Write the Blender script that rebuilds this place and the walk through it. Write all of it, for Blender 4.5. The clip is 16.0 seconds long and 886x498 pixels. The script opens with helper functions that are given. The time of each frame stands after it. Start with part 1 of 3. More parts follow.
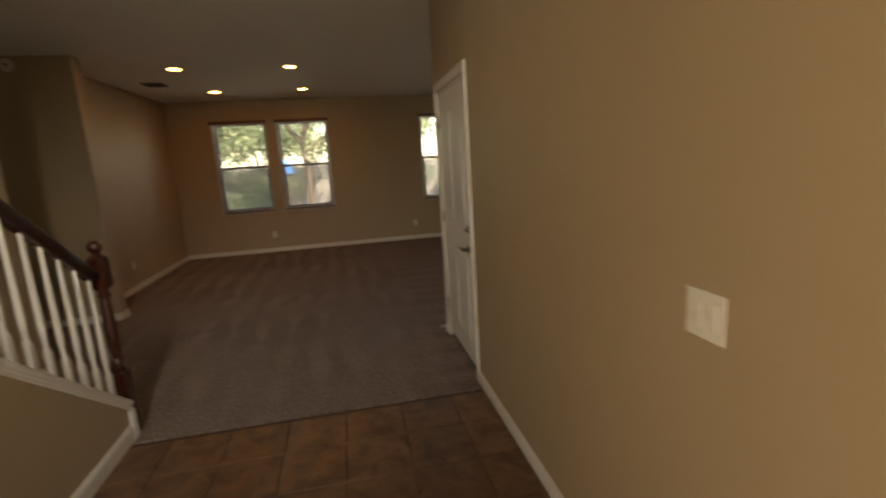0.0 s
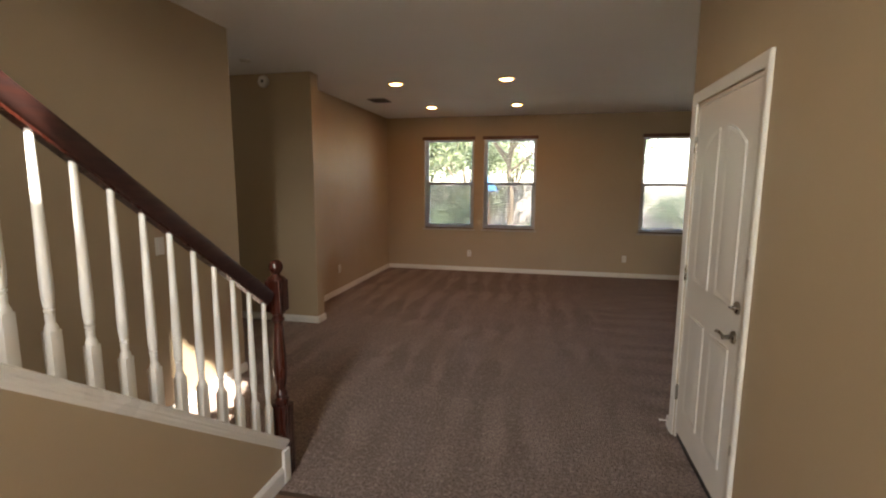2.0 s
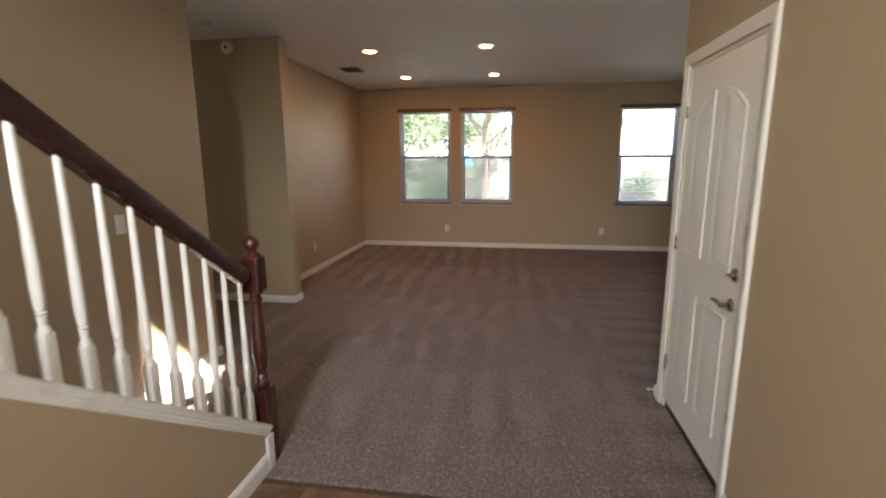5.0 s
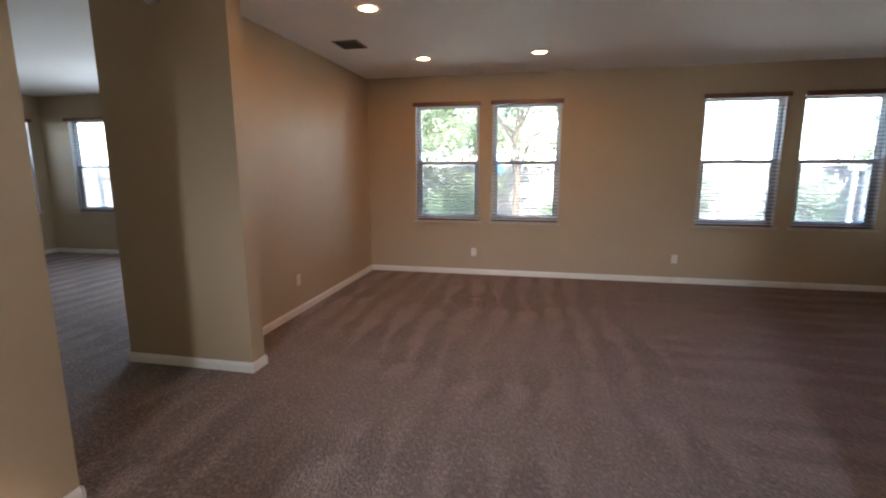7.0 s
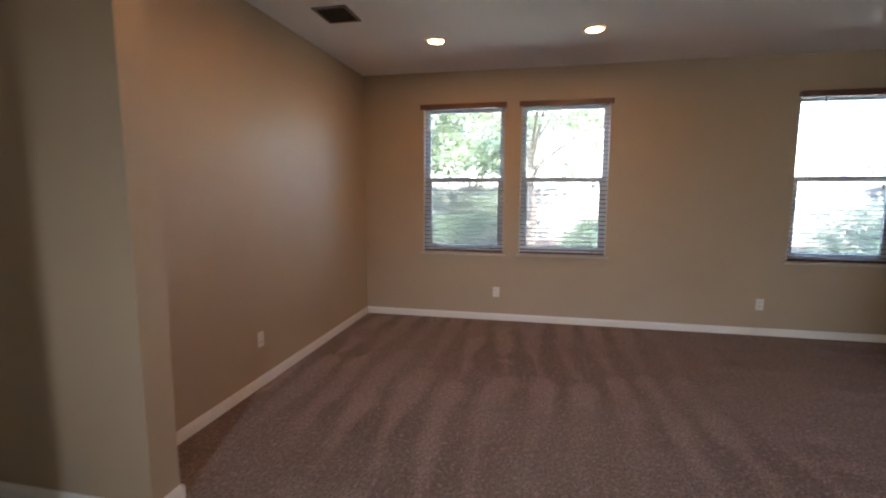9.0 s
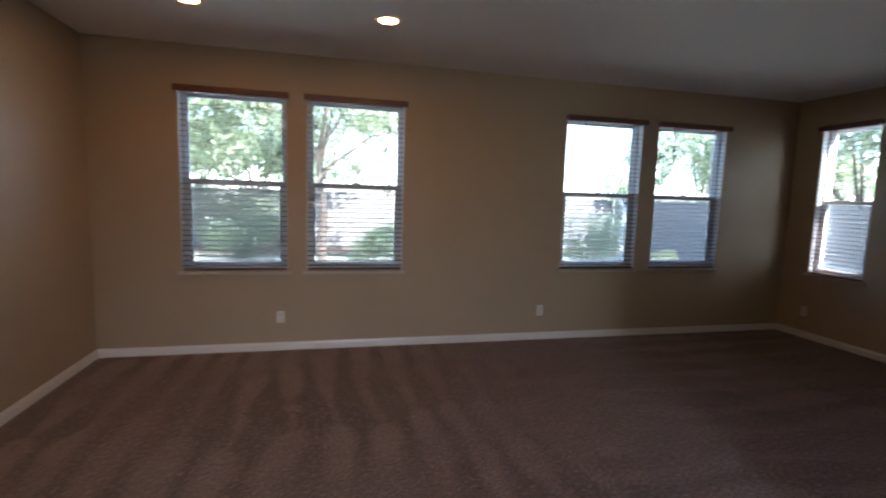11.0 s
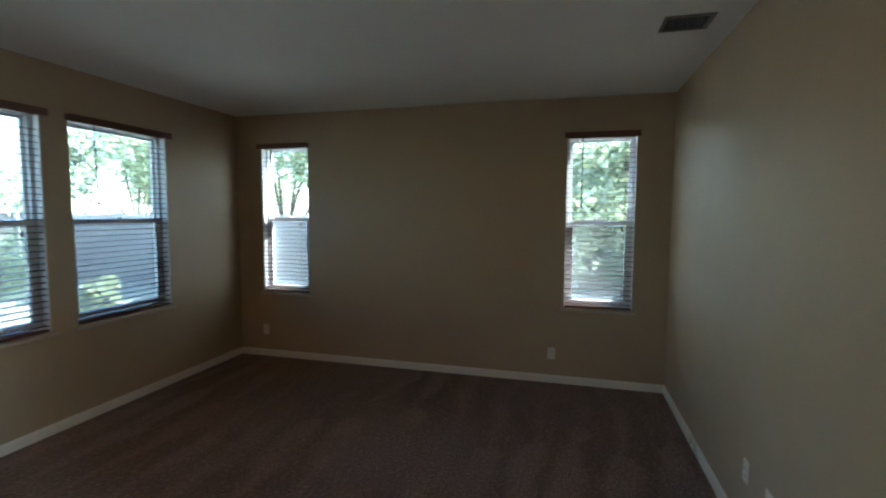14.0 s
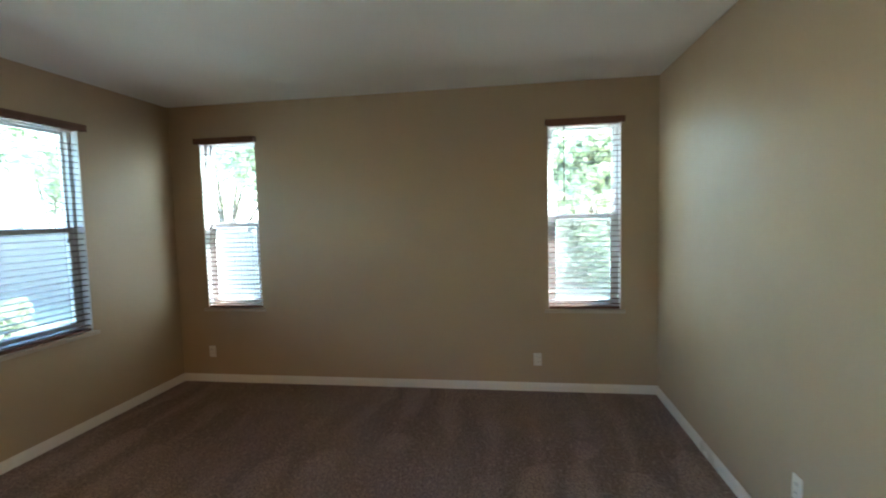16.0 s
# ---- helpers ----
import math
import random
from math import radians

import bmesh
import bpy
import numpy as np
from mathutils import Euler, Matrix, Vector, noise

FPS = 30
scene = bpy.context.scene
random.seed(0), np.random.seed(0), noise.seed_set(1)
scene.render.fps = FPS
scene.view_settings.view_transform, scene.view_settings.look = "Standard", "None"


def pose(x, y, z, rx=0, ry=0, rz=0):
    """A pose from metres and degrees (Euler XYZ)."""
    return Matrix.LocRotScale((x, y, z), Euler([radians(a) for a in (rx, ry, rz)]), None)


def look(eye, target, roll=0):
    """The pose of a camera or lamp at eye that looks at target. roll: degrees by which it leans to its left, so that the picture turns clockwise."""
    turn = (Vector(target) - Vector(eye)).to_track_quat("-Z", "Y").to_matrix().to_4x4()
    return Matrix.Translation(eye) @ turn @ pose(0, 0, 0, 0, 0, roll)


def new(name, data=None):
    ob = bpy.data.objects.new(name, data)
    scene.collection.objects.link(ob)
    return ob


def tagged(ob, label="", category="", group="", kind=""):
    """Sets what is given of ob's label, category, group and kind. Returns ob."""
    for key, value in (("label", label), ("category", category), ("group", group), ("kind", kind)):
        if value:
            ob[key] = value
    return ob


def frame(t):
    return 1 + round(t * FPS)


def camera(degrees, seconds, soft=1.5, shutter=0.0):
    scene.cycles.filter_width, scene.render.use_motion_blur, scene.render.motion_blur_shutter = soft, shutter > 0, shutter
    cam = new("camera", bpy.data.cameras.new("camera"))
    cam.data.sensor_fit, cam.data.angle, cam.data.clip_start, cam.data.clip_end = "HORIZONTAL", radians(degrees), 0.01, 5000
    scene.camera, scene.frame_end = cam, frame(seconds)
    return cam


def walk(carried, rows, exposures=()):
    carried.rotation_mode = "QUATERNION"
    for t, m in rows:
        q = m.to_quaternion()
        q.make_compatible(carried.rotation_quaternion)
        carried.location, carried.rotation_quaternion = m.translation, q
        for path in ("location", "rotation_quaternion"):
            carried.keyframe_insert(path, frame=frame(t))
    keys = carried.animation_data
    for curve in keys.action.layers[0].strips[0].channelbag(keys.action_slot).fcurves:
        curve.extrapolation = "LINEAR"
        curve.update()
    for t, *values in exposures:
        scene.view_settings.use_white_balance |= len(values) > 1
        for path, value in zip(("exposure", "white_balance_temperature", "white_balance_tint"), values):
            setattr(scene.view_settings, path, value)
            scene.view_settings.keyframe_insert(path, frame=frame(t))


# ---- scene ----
cam = camera(87.0, 16.0, 2.1, 0.5)
PATH = [
    (0, (0.606, -0.416, 1.526), (0.986, 1.511, 1.15), -3.5),
    (0.5, (0.616, -0.11, 1.578), (0.575, 1.863, 1.253), -5.1),
    (1, (0.695, 0.214, 1.584), (0.241, 2.14, 1.297), -3.3),
    (1.5, (0.664, 0.337, 1.576), (0.213, 2.248, 1.194), 2.7),
    (2, (0.538, 0.382, 1.589), (0.118, 2.317, 1.312), 0.3),
    (2.5, (0.481, 0.373, 1.546), (0.154, 2.319, 1.217), -2.0),
    (3, (0.546, 0.256, 1.539), (0.242, 2.205, 1.206), -1.0),
    (3.5, (0.602, 0.134, 1.519), (0.38, 2.079, 1.111), -2.5),
    (4, (0.594, 0.093, 1.528), (0.29, 2.028, 1.122), -0.7),
    (4.2, (0.58, 0.103, 1.549), (0.273, 2.047, 1.194), -0.3),
    (6.3, (0.244, 1.583, 1.532), (-0.075, 3.513, 1.114), -0.0),
    (6.5, (0.245, 1.728, 1.52), (-0.114, 3.653, 1.114), -0.9),
    (7, (0.13, 2.19, 1.524), (-0.272, 4.119, 1.181), -0.1),
    (7.5, (0.074, 2.542, 1.525), (-0.519, 4.399, 1.077), -1.7),
    (8, (-0.067, 2.931, 1.523), (-0.568, 4.828, 1.136), -0.6),
    (8.2, (-0.192, 3.074, 1.467), (-0.709, 4.982, 1.168), -0.7),
    (10.3, (-0.368, 3.975, 1.528), (-0.283, 5.96, 1.297), -0.1),
    (10.5, (-0.389, 4.01, 1.559), (-0.204, 5.986, 1.312), -0.4),
    (11, (-0.305, 4.161, 1.522), (0.154, 6.095, 1.299), 1.8),
    (11.5, (-0.183, 4.36, 1.578), (0.494, 6.233, 1.397), 0.4),
    (12, (-0.054, 4.56, 1.551), (0.873, 6.317, 1.319), 0.6),
    (12.5, (0.087, 4.744, 1.631), (1.445, 6.203, 1.459), -0.2),
    (13, (0.132, 4.846, 1.642), (1.808, 5.917, 1.433), 1.1),
    (13.5, (0.238, 5.064, 1.682), (2.094, 5.795, 1.547), -1.1),
    (14, (0.448, 5.065, 1.678), (2.375, 5.578, 1.524), 0.3),
    (14.5, (0.586, 5.213, 1.647), (2.541, 5.605, 1.49), -0.1),
    (15, (0.689, 5.327, 1.655), (2.666, 5.605, 1.526), -1.0),
    (15.5, (0.726, 5.406, 1.665), (2.711, 5.591, 1.5), -0.5),
    (16, (0.842, 5.395, 1.633), (2.815, 5.693, 1.489), -1.5),
]
EXPOSURES = [(0, 2.3, 8800, 10), (0.5, 2.85, 8500, 11), (1.5, 3.2, 7500, 10), (3.5, 3.4, 6750, 10), (4.2, 3.45, 6650, 10), (6.3, 3.88, 6050, 10), (8.2, 3.8, 5800, 10),
             (10.3, 3.5, 5550, 10), (11, 3.1, 5480, 9), (12.5, 2.65, 5380, 3), (13.5, 3.0, 5280, -4), (14, 3.35, 5280, -6), (15, 4.15, 5380, -8), (16, 4.55, 5480, -8)]
walk(cam, [(t, look(eye, target, roll)) for t, eye, target, roll in PATH], EXPOSURES)

# ---- light ----
SUN_WAY = Vector((-0.45, 1.0, -1.06)).normalized()
world = bpy.data.worlds.new("sky_world")
scene.world = world
world.use_nodes = True
wn = world.node_tree
wn.nodes.clear()
sky = wn.nodes.new("ShaderNodeTexSky")
sky.sky_type = "NISHITA"
sky.sun_disc = False
sky.sun_elevation = math.asin(-SUN_WAY.z)
sky.sun_rotation = math.pi - 0.42
bg = wn.nodes.new("ShaderNodeBackground")
bg.inputs["Strength"].default_value = 0.15
wo = wn.nodes.new("ShaderNodeOutputWorld")
wn.links.new(sky.outputs["Color"], bg.inputs["Color"])
wn.links.new(bg.outputs["Background"], wo.inputs["Surface"])
sun_data = bpy.data.lights.new("sun", "SUN")
sun_data.energy, sun_data.angle, sun_data.color = 5.0, radians(0.5), (1.0, 0.97, 0.93)
sun = new("sun", sun_data)
sun.matrix_world = look((0, -20, 20), Vector((0, -20, 20)) + SUN_WAY)


def window_sky(x, y, z, w, h, way, energy, color, spread=180):
    """Area lamp added in an unseen wall opening, standing in for light from there."""
    d = bpy.data.lights.new("window_sky", "AREA")
    d.shape, d.size, d.size_y, d.energy, d.color = "RECTANGLE", w, h, energy, color
    d.spread = radians(spread)
    ob = new("window_sky", d)
    ob.matrix_world = look((x, y, z), Vector((x, y, z)) + Vector(way))
    return ob


# Warm fill added at the unseen entry, turned to brighten the right hall wall.
window_sky(-0.10, -1.86, 1.45, 0.95, 2.2, (1, 0.6, 0), 2.1, (1.0, 0.80, 0.57), 118)
# Upper hall fill, spread narrowed to reach the carpet rather than the walls.
window_sky(0.04, -1.46, 3.6, 0.34, 1.18, (-0.06, 1, -0.52), 1.9, (0.95, 0.97, 1.0), 62)
# Fill added for the far room, out of view beyond the pier.
window_sky(-5.2, 9.08, 1.5, 1.6, 1.5, (0, -1, 0), 4.0, (0.84, 0.92, 1.0))

# ---- materials ----


class Nodes:
    """A small aid for writing node materials."""

    def __init__(self, name, rough=0.6, metal=0.0):
        self.m = bpy.data.materials.new(name)
        self.m.use_nodes = True
        self.t = self.m.node_tree
        self.b = self.t.nodes["Principled BSDF"]
        self.out = self.t.nodes["Material Output"]
        self.b.inputs["Roughness"].default_value = rough
        self.b.inputs["Metallic"].default_value = metal
        self.geo = self.node("ShaderNodeNewGeometry")
        self.pos = self.geo.outputs["Position"]

    def node(self, kind, **props):
        n = self.t.nodes.new(kind)
        for k, v in props.items():
            if k == "operation":
                n.operation = v
            elif k == "blend_type":
                n.blend_type = v
            elif k == "data_type":
                n.data_type = v
        return n

    def link(self, a, b):
        self.t.links.new(a, b)

    def put(self, sock, v):
        if isinstance(v, (int, float, tuple)):
            sock.default_value = v
        else:
            self.link(v, sock)

    def noise(self, scale, detail=3.0, rough=0.55, vec=None, distort=0.0):
        n = self.node("ShaderNodeTexNoise")
        self.link(vec or self.pos, n.inputs["Vector"])
        n.inputs["Scale"].default_value = scale
        n.inputs["Detail"].default_value = detail
        n.inputs["Roughness"].default_value = rough
        n.inputs["Distortion"].default_value = distort
        return n.outputs["Fac"]

    def math(self, op, a, b=0.0, c=0.0):
        n = self.node("ShaderNodeMath", operation=op)
        for s, v in zip(n.inputs, (a, b, c)):
            self.put(s, v)
        return n.outputs[0]

    def ramp(self, fac, lo, hi, to0=0.0, to1=1.0):
        n = self.node("ShaderNodeMapRange")
        self.put(n.inputs[0], fac)
        for i, v in enumerate((lo, hi, to0, to1)):
            n.inputs[i + 1].default_value = v
        return n.outputs[0]

    def mix(self, fac, a, b, mode="MIX"):
        n = self.node("ShaderNodeMixRGB", blend_type=mode)
        self.put(n.inputs[0], fac)
        for s, v in ((n.inputs[1], a), (n.inputs[2], b)):
            self.put(s, (*v, 1.0) if isinstance(v, tuple) and len(v) == 3 else v)
        return n.outputs[0]

    def scaled(self, sx, sy, sz):
        n = self.node("ShaderNodeMapping")
        self.link(self.pos, n.inputs["Vector"])
        n.inputs["Scale"].default_value = (sx, sy, sz)
        return n.outputs[0]

    def color(self, c):
        self.put(self.b.inputs["Base Color"], (*c, 1.0) if isinstance(c, tuple) else c)
        return self

    def rough(self, r):
        self.put(self.b.inputs["Roughness"], r)
        return self

    def bump(self, height, strength=0.3, dist=0.01):
        n = self.node("ShaderNodeBump")
        n.inputs["Strength"].default_value = strength
        n.inputs["Distance"].default_value = dist
        self.link(height, n.inputs["Height"])
        self.link(n.outputs[0], self.b.inputs["Normal"])
        return self

    def random(self):
        return self.node("ShaderNodeObjectInfo").outputs["Random"]


def paint(name, c, rough, grain=90.0, bump=0.12, vary=0.06):
    n = Nodes(name, rough)
    big = n.noise(0.9, 3.0)
    fine = n.noise(grain, 4.0, 0.6)
    d = tuple(v * (1 - vary) for v in c)
    n.color(n.mix(n.ramp(big, 0.3, 0.7), c, d))
    n.rough(n.ramp(n.noise(3.0), 0.3, 0.7, rough - 0.06, rough + 0.06))
    return n.bump(fine, bump, 0.004).m


WALL = paint("tan_wall_paint", (0.445, 0.348, 0.228), 0.5, 70.0, 0.16)
CEIL = paint("ceiling_paint", (0.85, 0.85, 0.835), 0.7, 45.0, 0.25, 0.04)
TRIM = paint("white_trim_paint", (0.78, 0.76, 0.71), 0.32, 120.0, 0.05, 0.05)
DOORP = paint("white_door_paint", (0.80, 0.79, 0.75), 0.34, 150.0, 0.06, 0.04)
PLASTIC = paint("white_plastic", (0.76, 0.74, 0.68), 0.3, 200.0, 0.02, 0.03)
VINYL = paint("window_vinyl", (0.72, 0.73, 0.75), 0.35, 150.0, 0.02, 0.05)
SILLP = paint("sill_paint", (0.52, 0.46, 0.37), 0.4, 100.0, 0.05, 0.05)
VENTP = paint("vent_metal_paint", (0.17, 0.15, 0.13), 0.4, 150.0, 0.03, 0.1)


def dark(name, c, rough=0.6):
    n = Nodes(name, rough)
    n.color(n.mix(n.noise(30.0), c, tuple(v * 0.7 for v in c)))
    return n.m


BLACK = dark("hollow_shade_black", (0.012, 0.012, 0.012))
MATTE_BLACK = dark("matte_black", (0.03, 0.03, 0.03), 0.5)


def metal(name, c, rough):
    n = Nodes(name, rough, 1.0)
    n.color(n.mix(n.noise(60.0), c, tuple(v * 0.8 for v in c)))
    n.rough(n.ramp(n.noise(40.0), 0.3, 0.7, rough - 0.08, rough + 0.1))
    return n.m


NICKEL = metal("satin_nickel", (0.36, 0.33, 0.29), 0.28)


def wood(name, a, b, rough, axis, fine=1.0, coat=0.0):
    n = Nodes(name, rough)
    s = [40.0 * fine] * 3
    s[axis] = 2.5 * fine
    v = n.scaled(*s)
    g = n.noise(1.0, 6.0, 0.6, v, 1.2)
    big = n.noise(5.0, 2.0)
    c = n.mix(n.ramp(g, 0.35, 0.68), a, b)
    n.color(n.mix(n.math("MULTIPLY", n.ramp(big, 0.35, 0.7), 0.3), c, tuple(x * 0.55 for x in a)))
    n.rough(n.ramp(g, 0.3, 0.7, rough - 0.05, rough + 0.1))
    n.b.inputs["Coat Weight"].default_value = coat
    n.b.inputs["Coat Roughness"].default_value = 0.12
    return n.bump(g, 0.08, 0.002).m


CHERRY = wood("dark_cherry_wood", (0.066, 0.014, 0.008), (0.026, 0.006, 0.004), 0.26, 2, 1.0, 0.4)
CHERRY_RAIL = wood("dark_cherry_rail", (0.040, 0.010, 0.006), (0.018, 0.005, 0.004), 0.5, 1, 1.0, 0.05)
BLINDW = wood("brown_blind_wood", (0.15, 0.062, 0.032), (0.085, 0.034, 0.018), 0.34, 0, 1.0, 0.3)
SLATW = wood("blind_slat_wood", (0.10, 0.048, 0.03), (0.06, 0.029, 0.018), 0.33, 0, 1.0, 0.2)
SLATW_E = wood("blind_slat_wood_east", (0.10, 0.048, 0.03), (0.06, 0.029, 0.018), 0.33, 1, 1.0, 0.2)


def carpet_material():
    n = Nodes("brown_carpet", 0.95)
    sep = n.node("ShaderNodeSeparateXYZ")
    n.link(n.pos, sep.inputs[0])
    wob = n.noise(0.8, 1.0)
    wob2 = n.noise(1.7, 1.0)

    def wedges(across, along, step):
        u = n.math("ADD", n.math("MULTIPLY", across, step), n.math("MULTIPLY", wob, 1.2))
        v = n.math("ADD", n.math("MULTIPLY", along, 0.60), n.math("MULTIPLY", wob2, 1.3))
        fu = n.math("ABSOLUTE", n.math("SUBTRACT", n.math("FRACT", u), 0.5))
        fv = n.math("FRACT", v)
        stroke = n.math("MULTIPLY", fv, n.ramp(fv, 0.72, 1.0, 1.0, 0.35))
        return n.ramp(n.math("SUBTRACT", stroke, n.math("MULTIPLY", fu, 2.0)), -0.24, 0.22)

    north = wedges(sep.outputs[0], sep.outputs[1], 3.4)
    east = wedges(sep.outputs[1], sep.outputs[0], 3.0)
    side = n.ramp(n.math("ADD", sep.outputs[0], n.math("MULTIPLY", wob, 1.2)), 1.5, 2.1)
    wedge = n.math("ADD", n.math("MULTIPLY", north, n.math("SUBTRACT", 1.0, side)), n.math("MULTIPLY", east, side))
    patchy = n.ramp(n.noise(0.9, 2.0), 0.40, 0.60)
    fresh = n.math("MULTIPLY", n.ramp(n.math("ADD", sep.outputs[1], wob), 5.7, 7.0), n.ramp(n.math("ADD", sep.outputs[0], wob2), -0.2, 1.3, 1.0, 0.0))
    firm = n.math("ADD", n.math("MULTIPLY", patchy, 0.78), n.math("MULTIPLY", fresh, 0.35))
    nap = n.math("ADD", n.math("MULTIPLY", wedge, firm), n.math("MULTIPLY", n.math("SUBTRACT", 1.0, firm), 0.47))
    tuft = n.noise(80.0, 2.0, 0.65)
    clump = n.noise(36.0, 3.0, 0.65)
    base = n.mix(nap, (0.172, 0.126, 0.108), (0.352, 0.276, 0.240))
    base = n.mix(n.ramp(n.noise(4.0, 3.0), 0.35, 0.7, 0.0, 0.25), base, (0.125, 0.075, 0.056))
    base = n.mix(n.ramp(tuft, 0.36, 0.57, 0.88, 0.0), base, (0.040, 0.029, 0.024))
    base = n.mix(n.ramp(clump, 0.52, 0.68, 0.0, 0.62), base, (0.41, 0.335, 0.29))
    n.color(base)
    n.b.inputs["Sheen Weight"].default_value = 0.2
    n.b.inputs["Sheen Tint"].default_value = (0.75, 0.55, 0.45, 1.0)
    n.b.inputs["Sheen Roughness"].default_value = 0.5
    h = n.math("ADD", n.math("MULTIPLY", tuft, 1.0), n.math("MULTIPLY", clump, 0.8))
    return n.bump(h, 0.9, 0.018).m


CARPET = carpet_material()


def tile_material():
    n = Nodes("brown_ceramic_tile", 0.35)
    r = n.random()
    a = n.mix(r, (0.165, 0.087, 0.049), (0.225, 0.127, 0.073))
    cloud = n.noise(7.0, 5.0, 0.62, None, 0.6)
    c = n.mix(n.ramp(cloud, 0.35, 0.68), a, (0.085, 0.044, 0.027))
    c = n.mix(n.ramp(n.noise(60.0, 3.0), 0.55, 0.75, 0.0, 0.4), c, (0.33, 0.21, 0.13))
    n.color(c)
    n.rough(n.ramp(cloud, 0.3, 0.7, 0.28, 0.45))
    return n.bump(n.noise(25.0, 4.0), 0.15, 0.004).m


TILE = tile_material()
GROUT = dark("brown_grout", (0.105, 0.067, 0.046), 0.9)


def lamp_material(name, c, s):
    n = Nodes(name, 0.4)
    n.color((0.8, 0.8, 0.78))
    n.b.inputs["Emission Color"].default_value = (*c, 1.0)
    n.b.inputs["Emission Strength"].default_value = s
    return n.m


BULB = lamp_material("lit_flood_bulb", (1.0, 0.41, 0.11), 11.0)


def glass_material():
    n = Nodes("window_glass", 0.0)
    n.b.inputs["Transmission Weight"].default_value = 1.0
    n.b.inputs["IOR"].default_value = 1.01
    n.color((0.97, 0.99, 0.985))
    return n.m


GLASS = glass_material()


def screen_material():
    n = Nodes("insect_screen", 0.8)
    n.color((0.34, 0.355, 0.37))
    tr = n.node("ShaderNodeBsdfTransparent")
    mx = n.node("ShaderNodeMixShader")
    mx.inputs[0].default_value = 0.34
    n.link(tr.outputs[0], mx.inputs[1])
    n.link(n.b.outputs[0], mx.inputs[2])
    n.link(mx.outputs[0], n.out.inputs["Surface"])
    return n.m


SCREEN = screen_material()


def leaf_material(name, a, b):
    n = Nodes(name, 0.55)
    r = n.geo.outputs["Random Per Island"]
    n.color(n.mix(r, a, b))
    n.b.inputs["Subsurface Weight"].default_value = 0.0
    tl = n.node("ShaderNodeBsdfTranslucent")
    n.link(n.mix(r, tuple(min(1, v * 1.6) for v in a), tuple(min(1, v * 1.6) for v in b)), tl.inputs["Color"])
    mx = n.node("ShaderNodeMixShader")
    mx.inputs[0].default_value = 0.35
    n.link(n.b.outputs[0], mx.inputs[1])
    n.link(tl.outputs[0], mx.inputs[2])
    n.link(mx.outputs[0], n.out.inputs["Surface"])
    return n.m


LEAF = leaf_material("tree_leaves", (0.17, 0.205, 0.115), (0.31, 0.335, 0.21))
LEAF_DARK = leaf_material("hedge_leaves", (0.11, 0.155, 0.09), (0.20, 0.24, 0.145))
LEAF_LIME = leaf_material("lime_leaves", (0.25, 0.275, 0.16), (0.36, 0.385, 0.25))


def rough_outdoor(name, a, b, scale, bump):
    n = Nodes(name, 0.9)
    f = n.noise(scale, 5.0, 0.6)
    n.color(n.mix(n.ramp(f, 0.3, 0.7), a, n.mix(n.noise(scale * 9, 3.0), b, a)))
    return n.bump(n.noise(scale * 6, 4.0), bump, 0.03).m


BARK = rough_outdoor("tree_bark", (0.20, 0.15, 0.11), (0.10, 0.075, 0.055), 6.0, 0.8)
LAWN = rough_outdoor("pale_gravel_ground", (0.44, 0.43, 0.36), (0.30, 0.33, 0.22), 2.0, 0.6)
CONCRETE = rough_outdoor("patio_concrete", (0.54, 0.525, 0.50), (0.47, 0.46, 0.44), 1.5, 0.15)
MULCH = rough_outdoor("bark_mulch", (0.24, 0.17, 0.12), (0.14, 0.10, 0.07), 8.0, 0.8)
FENCEW = rough_outdoor("weathered_fence_wood", (0.34, 0.31, 0.29), (0.26, 0.23, 0.21), 3.0, 0.3)
BLUEC = rough_outdoor("blue_canvas", (0.05, 0.16, 0.42), (0.04, 0.12, 0.34), 3.0, 0.1)
WHITEW = paint("white_outdoor_paint", (0.78, 0.78, 0.76), 0.5)

# ---- helpers for shapes ----


def part(name, bm, material, parent=None, label="", smooth=False):
    """Links a bmesh as one mesh object, under parent if there is one."""
    bmesh.ops.recalc_face_normals(bm, faces=bm.faces)
    me = bpy.data.meshes.new(name)
    bm.to_mesh(me)
    bm.free()
    me.materials.append(material)
    if smooth:
        me.shade_smooth()
        me.set_sharp_from_angle(angle=radians(40))
    ob = new(name, me)
    if parent:
        ob.parent = parent
    if label:
        ob["label"] = label
    return ob


def thing(name, m, label, category, group="", kind=""):
    ob = new(name)
    ob.empty_display_size = 0.1
    ob.matrix_world = m
    return tagged(ob, label, category, group, kind)


def box(bm, x0, x1, y0, y1, z0, z1, bev=0.0, seg=2):
    v = [bm.verts.new((x, y, z)) for x in (x0, x1) for y in (y0, y1) for z in (z0, z1)]
    fs = [bm.faces.new([v[i] for i in q]) for q in ((0, 1, 3, 2), (4, 6, 7, 5), (0, 4, 5, 1), (2, 3, 7, 6), (0, 2, 6, 4), (1, 5, 7, 3))]
    if bev:
        es = {e for f in fs for e in f.edges}
        bmesh.ops.bevel(bm, geom=list(es), offset=bev, segments=seg, affect="EDGES", profile=0.5)
    return bm


def boxes(*items, bev=0.0, seg=2):
    bm = bmesh.new()
    for it in items:
        b2 = bmesh.new()
        box(b2, *it, bev=bev, seg=seg)
        tmp = bpy.data.meshes.new("tmp")
        b2.to_mesh(tmp)
        b2.free()
        bm.from_mesh(tmp)
        bpy.data.meshes.remove(tmp)
    return bm


